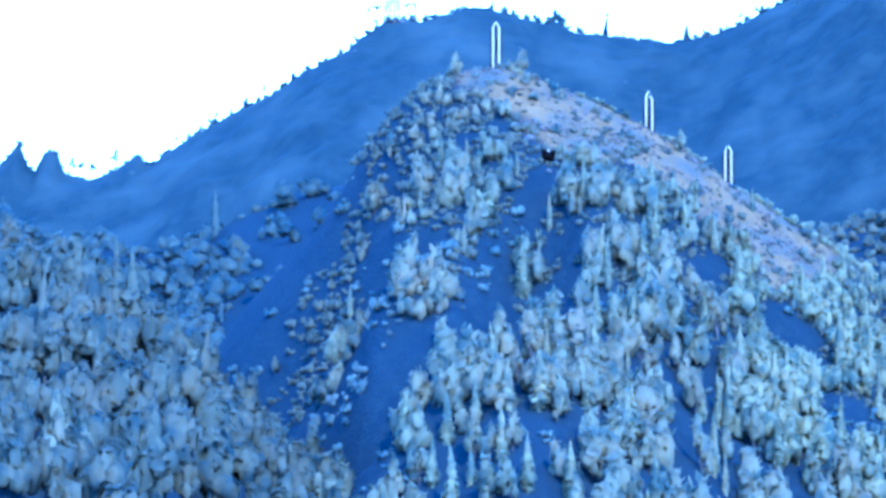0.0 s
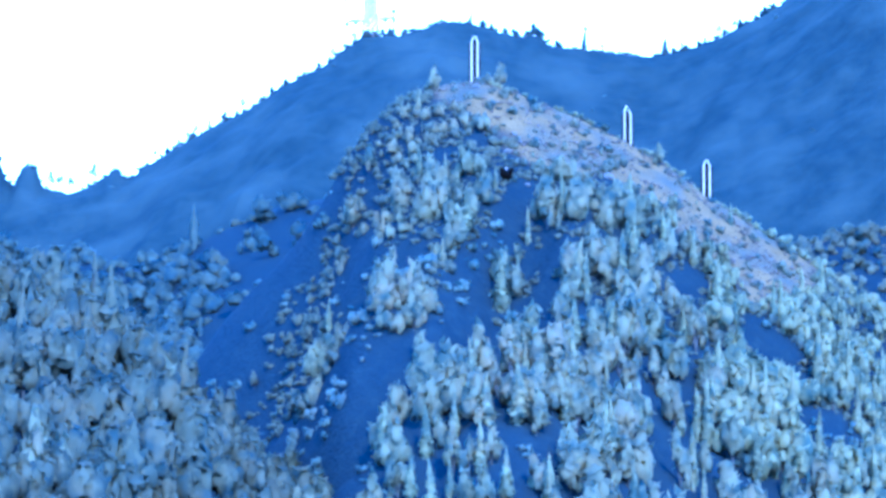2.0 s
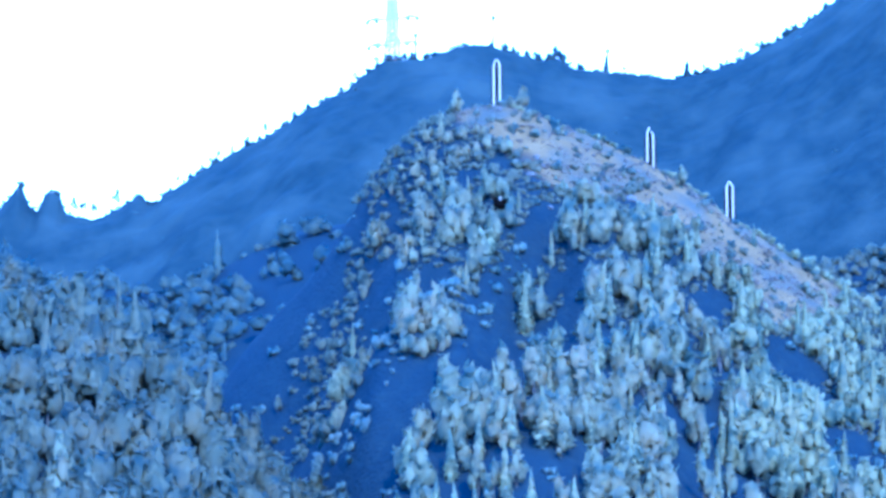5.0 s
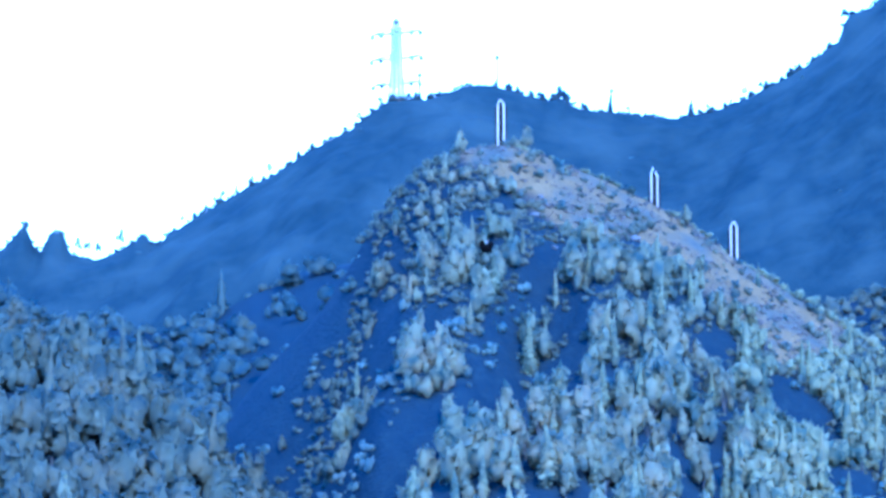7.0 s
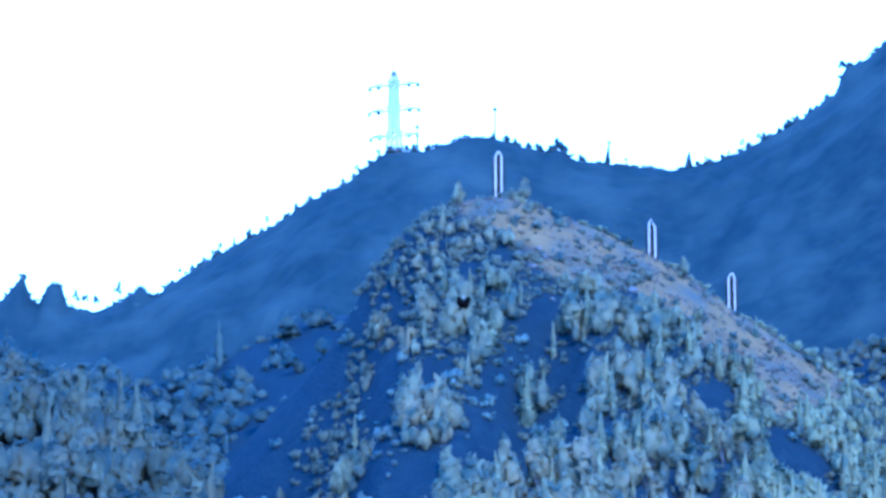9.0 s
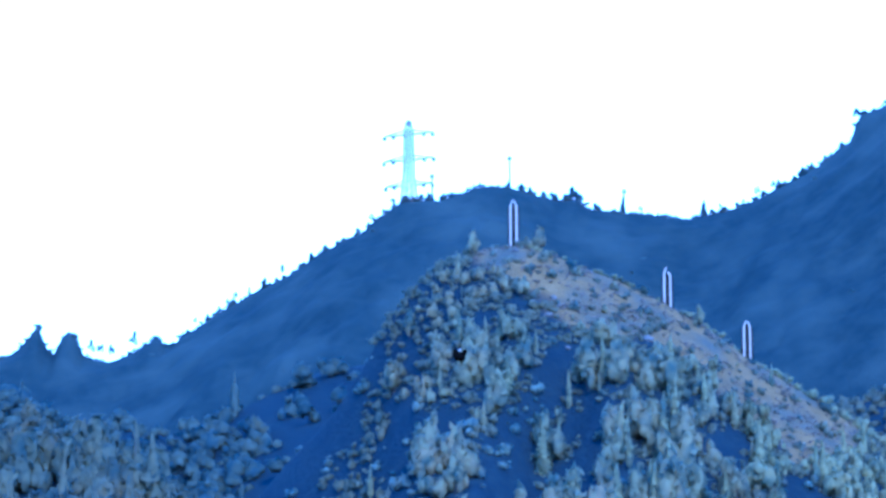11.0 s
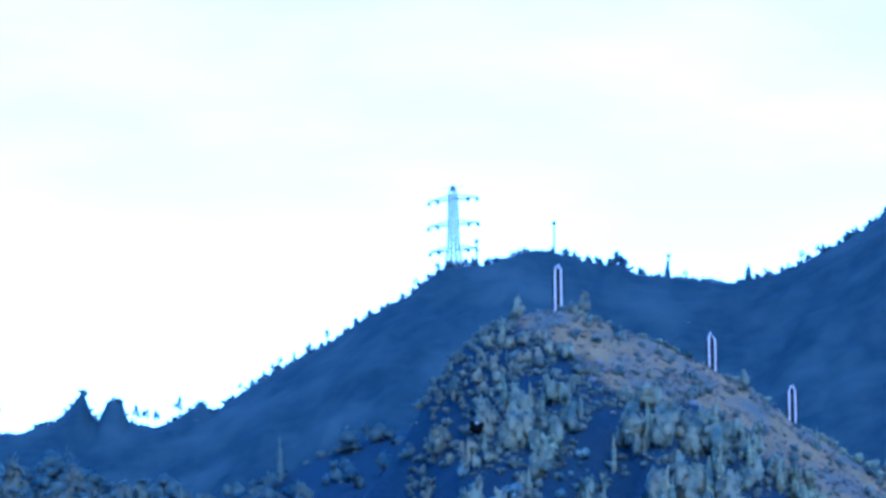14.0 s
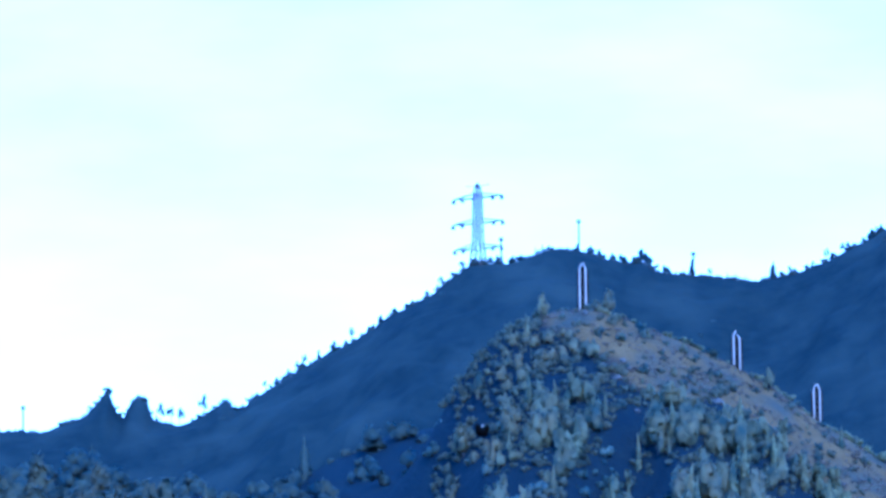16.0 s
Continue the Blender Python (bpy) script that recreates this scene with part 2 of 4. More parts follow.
# open patches in the wood of the near hill: across and up at one end, at the other end, half width
OPEN_WEST = [(-33.6, 199.6, -44.2, 183.1, 6.7), (-45.0, 181.5, -57.4, 163.3, 9.8), (-64.3, 158.9, -64.0, 143.1, 7.1), (-72.5, 137.4, -66.3, 118.4, 2.2), (-45.8, 112.4, -29.7, 122.4, 7.9), (-26.1, 133.7, -21.4, 134.7, 4.4), (-38.7, 103.2, -32.5, 108.9, 3.5), (-26.5, 163.5, -21.9, 177.9, 4.8), (-18.4, 170.2, -7.3, 171.9, 5.7), (-22.7, 152.4, -20.9, 147.1, 4.8), (-22.7, 98.8, -16.9, 104.9, 3.8), (-3.8, 111.1, -2.3, 104.5, 3.2), (-26.5, 120.0, -18.8, 114.6, 3.2)]
OPEN_EAST = [(3.4, 154.0, 11.4, 141.0, 8.9), (23.3, 194.8, 18.3, 181.8, 3.8), (17.5, 180.9, 5.4, 169.1, 3.5), (8.2, 164.0, 9.9, 149.5, 6.3), (21.0, 152.4, 30.5, 162.5, 4.4), (29.3, 172.3, 35.7, 178.7, 1.9), (64.5, 165.8, 72.3, 169.6, 3.8), (88.4, 151.6, 96.9, 144.0, 5.4), (100.6, 127.5, 113.1, 120.5, 4.1), (56.1, 108.3, 64.3, 109.0, 3.8), (23.9, 110.1, 30.0, 114.6, 2.2), (67.7, 140.5, 68.3, 128.0, 2.2), (75.9, 109.5, 81.2, 113.5, 2.5), (41.5, 106.2, 46.1, 108.2, 2.2), (29.8, 144.9, 36.0, 148.4, 2.2)]


def opening(x, z):
    """Towards 1 inside the patches where no trees stand."""
    x, z = np.asarray(x, float), np.asarray(z, float)
    wob = 4.5 * fbm(x / 7 + 5, z / 7)
    g = np.zeros(np.shape(x))
    for x0, z0, x1, z1, w in OPEN_WEST + OPEN_EAST:
        g = np.maximum(g, np.clip((0.9 * w + 1.0 - near_seg(x, z, (x0, z0), (x1, z1)) - wob) / 1.2, 0, 1))
    return g


def fall(d, soft):
    return np.sqrt(d * d + soft * soft) - soft


def land(x, y):
    x, y = np.asarray(x, float), np.asarray(y, float)
    z = 3 * fbm(x / 90, y / 90) + 0 * x
    z = np.where(np.hypot(x, y) < 60, np.minimum(z, 0.0), z)
    d = HILL_Y - y
    hill = crest(HILL, x) - np.where(d > 0, 0.66, 0.8) * fall(d, 10)
    down = np.clip(d / 60, 0, 1)
    hill = hill + down * (16 * fbm(x / 34 + d / 190, y / 110 + 3) + 7 * fbm(x / 12, y / 20))
    for a, b, w, deep in GULLIES:
        hill = hill - deep * np.exp(-((near_seg(x, y, a, b) / (w * 1.1)) ** 2))
    d = SPUR_Y - y
    spur = crest(SPUR, x) - np.where(d > 0, 0.55, 1.2) * fall(d, 12)
    spur = spur + np.clip(abs(d) / 40, 0, 1) * 9 * fbm(x / 25 + 9, y / 40)
    d = SIDE_Y - y
    side = crest(SIDE, x) - np.where(d > 0, 0.5, 0.9) * fall(d, 20) + 8 * fbm(x / 40, y / 50 + 5)
    d = MID_Y - y
    mid = crest(MID, x) - np.where(d > 0, 0.45, 0.5) * fall(d, 20) + 14 * fbm(x / 45 + 2, y / 60 + 5)
    d = BACK_Y - y
    even = sum(crest(BACK, x + o) for o in range(-54, 55, 6)) / 19
    blend = np.clip(d / 45, 0, 1)
    back = crest(BACK, x) * (1 - blend) + even * blend - np.where(d > 0, 0.60, 0.7) * fall(d, 14)
    back = back + np.clip(d / 30, 0.3, 1) * 6.0 * fbm(x / 15 + 50, y / 17, 4)
    down = np.clip(d / 120, 0, 1)
    back = back + down * (70 * fbm(x / 120 + d / 420, y / 420 + 8, 3) + 18 * fbm(x / 45, y / 70))
    for other in (hill, spur, side, mid, back):
        z = np.maximum(z, other)
    return z


def dryness(x, y):
    """The bare brown grass along the crest of the near hill, down its sunny shoulder."""
    x, y = np.asarray(x, float), np.asarray(y, float)
    d = HILL_Y - y
    reach = np.interp(x, [-6, 2, 12, 28, 50, 75, 96, 108, 118], [0, 18, 40, 48, 46, 58, 64, 34, 0])
    v = np.clip((reach - d + 34 * fbm(x / 13, y / 13)) / 7, 0, 1)
    return np.where((reach > 0.5) & (d > -60), v, 0.0)
# <<< terrain


def spread(stops):
    """Coordinates from (end, step) pairs."""
    out = [stops[0][0]]
    for end, step in stops[1:]:
        n = max(1, round((end - out[-1]) / step))
        out += list(np.linspace(out[-1], end, n + 1)[1:])
    return np.array(out)


def mesh_from(name, verts, tris, mats, index=None, tone=None, attr="tone", normals=None):
    me = bpy.data.meshes.new(name)
    verts, tris = np.asarray(verts, np.float32), np.asarray(tris, np.int32)
    me.vertices.add(len(verts))
    me.vertices.foreach_set("co", verts.ravel())
    k = tris.shape[1]
    me.loops.add(tris.size)
    me.loops.foreach_set("vertex_index", tris.ravel())
    me.polygons.add(len(tris))
    me.polygons.foreach_set("loop_start", np.arange(0, tris.size, k, dtype=np.int32))
    for m in mats:
        me.materials.append(m)
    if index is not None:
        me.polygons.foreach_set("material_index", np.asarray(index, np.int32))
    if tone is not None:
        a = me.attributes.new(attr, "FLOAT", "POINT")
        a.data.foreach_set("value", np.asarray(tone, np.float32))
    me.update(calc_edges=True)
    me.validate()
    me.shade_smooth()
    if normals is not None:
        me.normals_split_custom_set_from_vertices(np.asarray(normals, np.float32))
    return me


def build_ground():
    xs = spread([(-4600, 0), (-1200, 340), (-420, 26), (-305, 3.6), (170, 1.8), (400, 3.6), (1200, 26), (4600, 340)])
    ys = spread([(-4600, 0), (-300, 430), (900, 60), (1100, 8), (1540, 1.9), (1700, 8), (2450, 16), (2920, 4.5), (3030, 2.4), (3300, 20), (4700, 140)])
    X, Y = np.meshgrid(xs, ys)
    Z = land(X, Y)
    v = np.stack([X, Y, Z], -1).reshape(-1, 3)
    n, m = X.shape
    i = (np.arange(n - 1)[:, None] * m + np.arange(m - 1)[None, :]).ravel()
    quads = np.stack([i, i + 1, i + m + 1, i + m], -1)
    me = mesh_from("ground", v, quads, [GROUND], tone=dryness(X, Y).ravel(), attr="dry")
    # haze-tinted ground colour fades in beyond 2250 m
    a = me.attributes.new("hazed_canopy", "FLOAT", "POINT")
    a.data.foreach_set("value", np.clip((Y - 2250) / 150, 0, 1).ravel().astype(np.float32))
    tagged(new("ground", me), "wooded mountain land, blue haze in its ground colour, with a bare brown grass shoulder", "mountain", kind="structure")


build_ground()


# ------------------------------------------------------------ trees
def ico():
    p = (1 + 5 ** 0.5) / 2
    v = np.array([(-1, p, 0), (1, p, 0), (-1, -p, 0), (1, -p, 0), (0, -1, p), (0, 1, p), (0, -1, -p), (0, 1, -p),
                  (p, 0, -1), (p, 0, 1), (-p, 0, -1), (-p, 0, 1)]) / math.hypot(1, p)
    f = np.array([(0, 11, 5), (0, 5, 1), (0, 1, 7), (0, 7, 10), (0, 10, 11), (1, 5, 9), (5, 11, 4), (11, 10, 2), (10, 7, 6),
                  (7, 1, 8), (3, 9, 4), (3, 4, 2), (3, 2, 6), (3, 6, 8), (3, 8, 9), (4, 9, 5), (2, 4, 11), (6, 2, 10), (8, 6, 7), (9, 8, 1)])
    return v, f


ICO_V, ICO_F = ico()


class Heap:
    """Gathers vertices, triangles and shading normals of one mesh."""

    def __init__(self):
        self.v, self.f, self.n, self.count = [], [], [], 0

    def add(self, v, f, n):
        self.v.append(np.asarray(v, float))
        self.f.append(np.asarray(f, int) + self.count)
        self.n.append(np.asarray(n, float) + np.zeros((len(v), 3)))
        self.count += len(v)

    def arrays(self):
        n = np.concatenate(self.n)
        return np.concatenate(self.v), np.concatenate(self.f), n / np.maximum(np.linalg.norm(n, axis=1, keepdims=True), 1e-6)


def leaf_quads(heap, rng, centre, normal, size):
    """Small folded tufts of leaves at the centres, facing roughly along the normals."""
    n = len(centre)
    nrm = normal + rng.normal(0, 0.75, (n, 3))
    nrm /= np.linalg.norm(nrm, axis=1, keepdims=True)
    a = rng.normal(0, 0.45, (n, 3)) - (0, 0, 1.0)
    a -= nrm * (a * nrm).sum(1, keepdims=True)
    a /= np.linalg.norm(a, axis=1, keepdims=True)
    b = np.cross(nrm, a)
    s = size * rng.uniform(0.6, 1.3, (n, 1))
    fold = nrm * s * 0.3
    v = np.stack([centre - a * s * 1.25 + fold * 0.2, centre - b * s * 0.55 - fold, centre + a * s * 1.25, centre + b * s * 0.55 - fold], 1).reshape(-1, 3)
    k = np.arange(n)[:, None] * 4
    f = np.concatenate([k + [[0, 1, 2]], k + [[0, 2, 3]]])
    heap.add(v, f, np.repeat(normal / np.linalg.norm(normal, axis=1, keepdims=True) + 0.35 * nrm, 4, axis=0))


def limb(heap, a, b, ra, rb, sides=5):
    a, b = np.array(a, float), np.array(b, float)
    d = (b - a) / np.linalg.norm(b - a)
    u = np.cross(d, (0.3, 0.9, 0.1))
    u /= np.linalg.norm(u)
    w = np.cross(d, u)
    t = np.arange(sides) * 2 * math.pi / sides
    ring = np.cos(t)[:, None] * u + np.sin(t)[:, None] * w
    v = np.concatenate([a + ring * ra, b + ring * rb])
    i, j = np.arange(sides), (np.arange(sides) + 1) % sides
    heap.add(v, np.concatenate([np.stack([i, j, j + sides], -1), np.stack([i, j + sides, i + sides], -1)]), np.concatenate([ring, ring]))


def subdivided(v, f):
    """One split of every triangle, pushed out to the unit ball."""
    v, seen, out = [tuple(p) for p in v], {}, []

    def mid(i, j):
        key = (min(i, j), max(i, j))
        if key not in seen:
            m = np.array(v[i]) + np.array(v[j])
            v.append(tuple(m / np.linalg.norm(m)))
            seen[key] = len(v) - 1
        return seen[key]

    for i, j, k in f:
        p, q, r = mid(i, j), mid(j, k), mid(k, i)
        out += [(i, p, r), (j, q, p), (k, r, q), (p, q, r)]
    return np.array(v), np.array(out)


BALL_V, BALL_F = subdivided(ICO_V, ICO_F)


def smooth_normals(v, f):
    n = np.zeros_like(v)
    c = np.cross(v[f[:, 1]] - v[f[:, 0]], v[f[:, 2]] - v[f[:, 0]])
    for i in range(3):
        np.add.at(n, f[:, i], c)
    return n / np.maximum(np.linalg.norm(n, axis=1, keepdims=True), 1e-9)


def ball_points(rng, n, low=-0.5):
    d = rng.normal(0, 1, (n, 3))
    d /= np.linalg.norm(d, axis=1, keepdims=True)
    d[:, 2] = np.where(d[:, 2] < low, -d[:, 2], d[:, 2])
    return d


def round_tree(seed, h, r, lobes, tufts, open_crown=0.0, foot=0.12, forks=True, taper=0.25, tuft=0.2, droop=1.0):
    """A leafy crown: uneven clumps of foliage with gaps between and ragged leaf tufts on them, over a forked trunk. Returns crown and trunk arrays."""
    rng = np.random.RandomState(seed)
    crown, trunk = Heap(), Heap()
    base = h * (foot + 0.38 * open_crown)
    limb(trunk, (0, 0, -0.8), (0.05 * r, 0, base + 0.3 * (h - base)), 0.02 * h + 0.08, 0.012 * h)
    mid, half = np.array([0, 0, (h + base) / 2]), (h - base) / 2
    lump = ball_points(rng, 5, -1.0)
    gain = rng.uniform(-0.5, 0.45, 5)
    lean = rng.uniform(-0.2, 0.2, 2)

    def shape(d):
        narrow = 1 - taper * np.clip(d[:, 2:3], -0.6, 1)
        k = 1 + (np.clip(d @ lump.T, 0, 1) ** 2) @ gain
        p = d * k[:, None] * np.concatenate([r * narrow, r * narrow, 0 * narrow + half], 1)
        p[:, :2] += lean * (p[:, 2:3] + half)
        return p

    packed = open_crown < 0.5
    bv, bf = (BALL_V, BALL_F) if packed else (ICO_V, ICO_F)
    for i, e in enumerate(ball_points(rng, lobes, -0.75)):
        c = mid + shape(e[None])[0] * (rng.uniform(0.25, 0.85) if packed else rng.uniform(0.5, 0.95))
        lr = r * (rng.uniform(0.24, 0.48) if packed else rng.uniform(0.2, 0.4)) * (1 - 0.3 * taper)
        stretch = np.array([rng.uniform(0.75, 1.15), rng.uniform(0.75, 1.15), (0.7 + droop * rng.uniform(0.4, 1.6)) * max(1.0, 0.5 * half / r)])
        crown.add(c + bv * lr * rng.uniform(0.7, 1.12, (len(bv), 1)) * stretch, bf, 0.65 * bv + 0.6 * e + (0, 0, 0.3))
        n = max(3, tufts // lobes)
        d = ball_points(rng, n, -0.6)
        leaf_quads(crown, rng, c + d * lr * stretch * rng.uniform(0.85, 1.2, (n, 1)), 0.6 * d + 0.6 * e + (0, 0, 0.3), r * tuft)
        if forks and rng.rand() < 0.4:
            limb(trunk, (0.05 * r, 0, max(base, 0) + 0.1 * h), c, 0.012 * h, 0.005 * h, 4)
    return crown.arrays(), trunk.arrays()


def cone_tree(seed, h, r, tiers, sprays):
    """A conifer: an uneven, lumpy column narrowing to a tip, under drooping sprays in loose tiers."""
    rng = np.random.RandomState(seed)
    crown, trunk = Heap(), Heap()
    limb(trunk, (0, 0, -0.8), (0, 0, h * 0.9), 0.016 * h + 0.08, 0.02)
    rings, sides = tiers + 4, 11
    t = np.arange(sides) * 2 * math.pi / sides
    bow = rng.uniform(-0.3, 0.3, 2) * r
    verts = []

    def girth(k):
        return r * (0.35 + 0.65 * min(1.0, k / 0.22)) * (1 - k) ** 0.88

    for i in range(rings + 1):
        k = i / rings
        w = girth(k) * rng.uniform(0.5, 0.95) * (1.0 if i % 2 else 0.85)
        rad = w * rng.uniform(0.45, 1.2, sides) + 0.04
        verts.append(np.stack([np.cos(t) * rad + bow[0] * math.sin(3 * k), np.sin(t) * rad + bow[1] * math.sin(3 * k), 0 * t + h * (k * 1.02 - 0.02)], 1))
    core = np.concatenate(verts)
    i = (np.arange(rings)[:, None] * sides + np.arange(sides)).ravel()
    j = (np.arange(rings)[:, None] * sides + (np.arange(sides) + 1) % sides).ravel()
    cf = np.concatenate([np.stack([i, j, j + sides], 1), np.stack([i, j + sides, i + sides], 1)])
    out = np.tile(np.stack([np.cos(t), np.sin(t), 0 * t + 0.35], 1), (rings + 1, 1))
    crown.add(core, cf, out + 0.6 * smooth_normals(core, cf))
    for q in range(tiers * sprays // 2):
        k = rng.uniform(0.02, 0.93)
        a, rr = rng.uniform(0, 6.28), girth(k) * rng.uniform(0.75, 1.2)
        o, side = np.array([math.cos(a), math.sin(a), 0]), np.array([-math.sin(a), math.cos(a), 0])
        c = np.array([bow[0] * math.sin(3 * k), bow[1] * math.sin(3 * k), k * h])
        w, drop = rr * rng.uniform(0.18, 0.42) + 0.15, h * rng.uniform(0.015, 0.05)
        top, tip, mid = c + o * rr * 0.6 + (0, 0, drop), c + o * rr - (0, 0, drop), c + o * rr * 0.9 + (0, 0, 0.2 * drop)
        up = (0, 0, rng.uniform(0.1, 0.7))
        crown.add([top, mid - side * w, tip, mid + side * w], [(0, 1, 2), (0, 2, 3)], [o + up, o - 0.4 * side + up, o + up, o + 0.4 * side + up])
    return crown.arrays(), trunk.arrays()


def bush(seed, r, tufts):
    """A low, many-stemmed bush: a handful of uneven lobes under tufts of leaves."""
    rng = np.random.RandomState(seed)
    crown, trunk = Heap(), Heap()
    for i in range(5):
        c = np.array([rng.uniform(-0.6, 0.6) * r, rng.uniform(-0.6, 0.6) * r, r * rng.uniform(0.1, 0.75)])
        k = r * rng.uniform(0.3, 0.5)
        crown.add(c + ICO_V * k * rng.uniform(0.5, 1.2, (12, 1)) * (1.0, 1.0, rng.uniform(0.8, 1.5)), ICO_F, ICO_V + (0, 0, 0.3) + 0.6 * (c - (0, 0, 0.3 * r)) / r)
        n = max(2, tufts // 4)
        d = rng.normal(0, 1, (n, 3))
        d[:, 2] = np.abs(d[:, 2])
        d /= np.linalg.norm(d, axis=1, keepdims=True)
        leaf_quads(crown, rng, c + d * k * rng.uniform(0.8, 1.35, (n, 1)), d + (0, 0, 0.3), r * 0.26)
    limb(trunk, (0, 0, -0.3), (0, 0, 0.5 * r), 0.08, 0.04, 4)
    return crown.arrays(), trunk.arrays()


def part(name, me, parent, label=""):
    ob = new(name, me)
    ob.parent = parent
    return tagged(ob, label)


KINDS = {}


def master(kind, seed, arrays, mat):
    """Meshes of one tree, crown and trunk, for the trees that stand as things of their own."""
    (cv, cf, cn), (tv, tf, tn) = arrays
    crown = mesh_from("crown", cv, cf, [mat], tone=np.full(len(cv), 0.0), normals=cn)
    trunk = mesh_from("trunk", tv, tf, [BARK], normals=tn)
    KINDS.setdefault(kind, []).append((crown, trunk))


for s in range(7):
    master("broad_tree", s, round_tree(40 + s, 9.0, 4.0, 12 + s, 120, 0, -0.06, True, 0.1 + 0.07 * s, 0.28), FOL_NEAR)
    master("conifer_tree", s, cone_tree(60 + s, 16.0, 2.2 + 0.17 * s, 20, 17), FOL_PINE)
    master("slender_tree", s, round_tree(80 + s, 14.0, 2.9, 13 + s, 120, 0, -0.05, True, 0.35 + 0.06 * s, 0.34), FOL_NEAR)
    master("scrub_bush", s, bush(100 + s, 1.6, 34), FOL_SCRUB)
    master("open_tree", s, round_tree(120 + s, 12.0, 3.2, 8, 130, 0.9), FOL_FAR_HAZED)
    master("far_broad_tree", s, round_tree(160 + s, 12.0, 5.2, 36, 160, 0, -0.15, False, 0.3, 0.1, 0.2), FOL_FAR_HAZED)
    master("far_conifer", s, cone_tree(140 + s, 16.0, 3.6, 17, 16), FOL_FAR_HAZED)

HEIGHT = {"broad_tree": 9.0, "conifer_tree": 16.0, "slender_tree": 14.0, "scrub_bush": 1.9, "open_tree": 12.0, "far_conifer": 16.0, "far_broad_tree": 12.0}
LABELS = {
    "broad_tree": ("round-crowned leafy tree on the wooded near hill", "tree", "leafy trees on the near hill"),
    "conifer_tree": ("tall pointed conifer rising from the near hillside wood", "tree", "conifers on the near hill"),
    "slender_tree": ("tall slender leafy tree on the near hillside", "tree", "slender trees on the near hill"),
    "scrub_bush": ("low dark scrub bush on the brown grass shoulder", "bush", "bushes on the grass shoulder"),
    "open_tree": ("thin open-crowned tree standing on the mountain skyline", "tree", "open trees on the skyline"),
    "far_broad_tree": ("dark domed leafy tree on the far mountain skyline", "tree", "domed trees on the skyline"),
    "far_conifer": ("dark pointed conifer on the far mountain skyline", "tree", "conifers on the skyline"),
}
PICK = random.Random(5)


def plant(kind, x, y, height, wide=1.0):
    crown, trunk = PICK.choice(KINDS[kind])
    k = height / HEIGHT[kind]
    ob = new(kind)
    ob.empty_display_size = 0.5
    label, cat, group = LABELS[kind]
    tagged(ob, label, cat, group)
    part("trunk", trunk, ob)
    part("crown", crown, ob)
    ob.matrix_world = pose(x, y, float(land(x, y)) - 0.1 - 0.07 * height, 0, 0, PICK.uniform(0, 360)) @ Matrix.Diagonal((k * wide, k * wide, k, 1))
    return ob


def forest(name, label, places, variants, mats):
    """One wood out of many trees, each turned, scaled and toned by itself. places: x, y, variant, scale, width."""
    rng = np.random.RandomState(len(places))
    V, F, M, T, N, n = [], [], [], [], [], 0
    for x, y, z, k, s, w in places:
        (cv, cf, cn), (tv, tf, tn) = variants[int(k)]
        a = rng.uniform(0, 6.28)
        c, sn = math.cos(a), math.sin(a)
        rot = np.array([(c, -sn, 0), (sn, c, 0), (0, 0, 1)]) * (s * w, s * w, s)
        tone = rng.uniform(0, 1)
        turn = np.array([(c, -sn, 0), (sn, c, 0), (0, 0, 1)])
        for v, f, nn, m in ((cv, cf, cn, 0), (tv, tf, tn, 1)):
            N.append(nn @ turn.T)
            V.append(v @ rot.T * 1.0 + (x, y, z - 0.15))
            F.append(f + n)
            M.append(np.full(len(f), m))
            T.append(np.full(len(v), tone))
            n += len(v)
    me = mesh_from(name, np.concatenate(V), np.concatenate(F), mats, np.concatenate(M), np.concatenate(T), normals=np.concatenate(N))
    tagged(new(name, me), label, "woodland", kind="stuff")


def scatter(rng, x0, x1, y0, y1, dx, dy):
    gx, gy = np.meshgrid(np.arange(x0, x1, dx), np.arange(y0, y1, dy))
    gx = gx + (np.arange(gx.shape[0]) % 2)[:, None] * dx / 2
    return (gx + rng.uniform(-0.42, 0.42, gx.shape) * dx).ravel(), (gy + rng.uniform(-0.42, 0.42, gy.shape) * dy).ravel()


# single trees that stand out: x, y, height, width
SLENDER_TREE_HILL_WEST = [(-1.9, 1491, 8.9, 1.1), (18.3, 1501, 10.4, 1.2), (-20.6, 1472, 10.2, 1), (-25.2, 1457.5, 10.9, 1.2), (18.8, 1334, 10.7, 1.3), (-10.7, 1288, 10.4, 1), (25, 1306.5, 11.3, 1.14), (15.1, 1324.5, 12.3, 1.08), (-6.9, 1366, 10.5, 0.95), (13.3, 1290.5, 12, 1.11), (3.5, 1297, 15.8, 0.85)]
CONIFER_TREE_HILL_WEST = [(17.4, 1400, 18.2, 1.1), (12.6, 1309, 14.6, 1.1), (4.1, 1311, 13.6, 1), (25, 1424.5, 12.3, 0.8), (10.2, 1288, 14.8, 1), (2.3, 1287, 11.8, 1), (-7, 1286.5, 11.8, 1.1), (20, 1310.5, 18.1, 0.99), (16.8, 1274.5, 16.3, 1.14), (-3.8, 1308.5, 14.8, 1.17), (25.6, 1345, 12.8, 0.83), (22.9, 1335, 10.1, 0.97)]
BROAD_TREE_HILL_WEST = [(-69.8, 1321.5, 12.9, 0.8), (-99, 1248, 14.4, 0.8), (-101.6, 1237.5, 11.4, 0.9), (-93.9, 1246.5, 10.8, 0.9)]
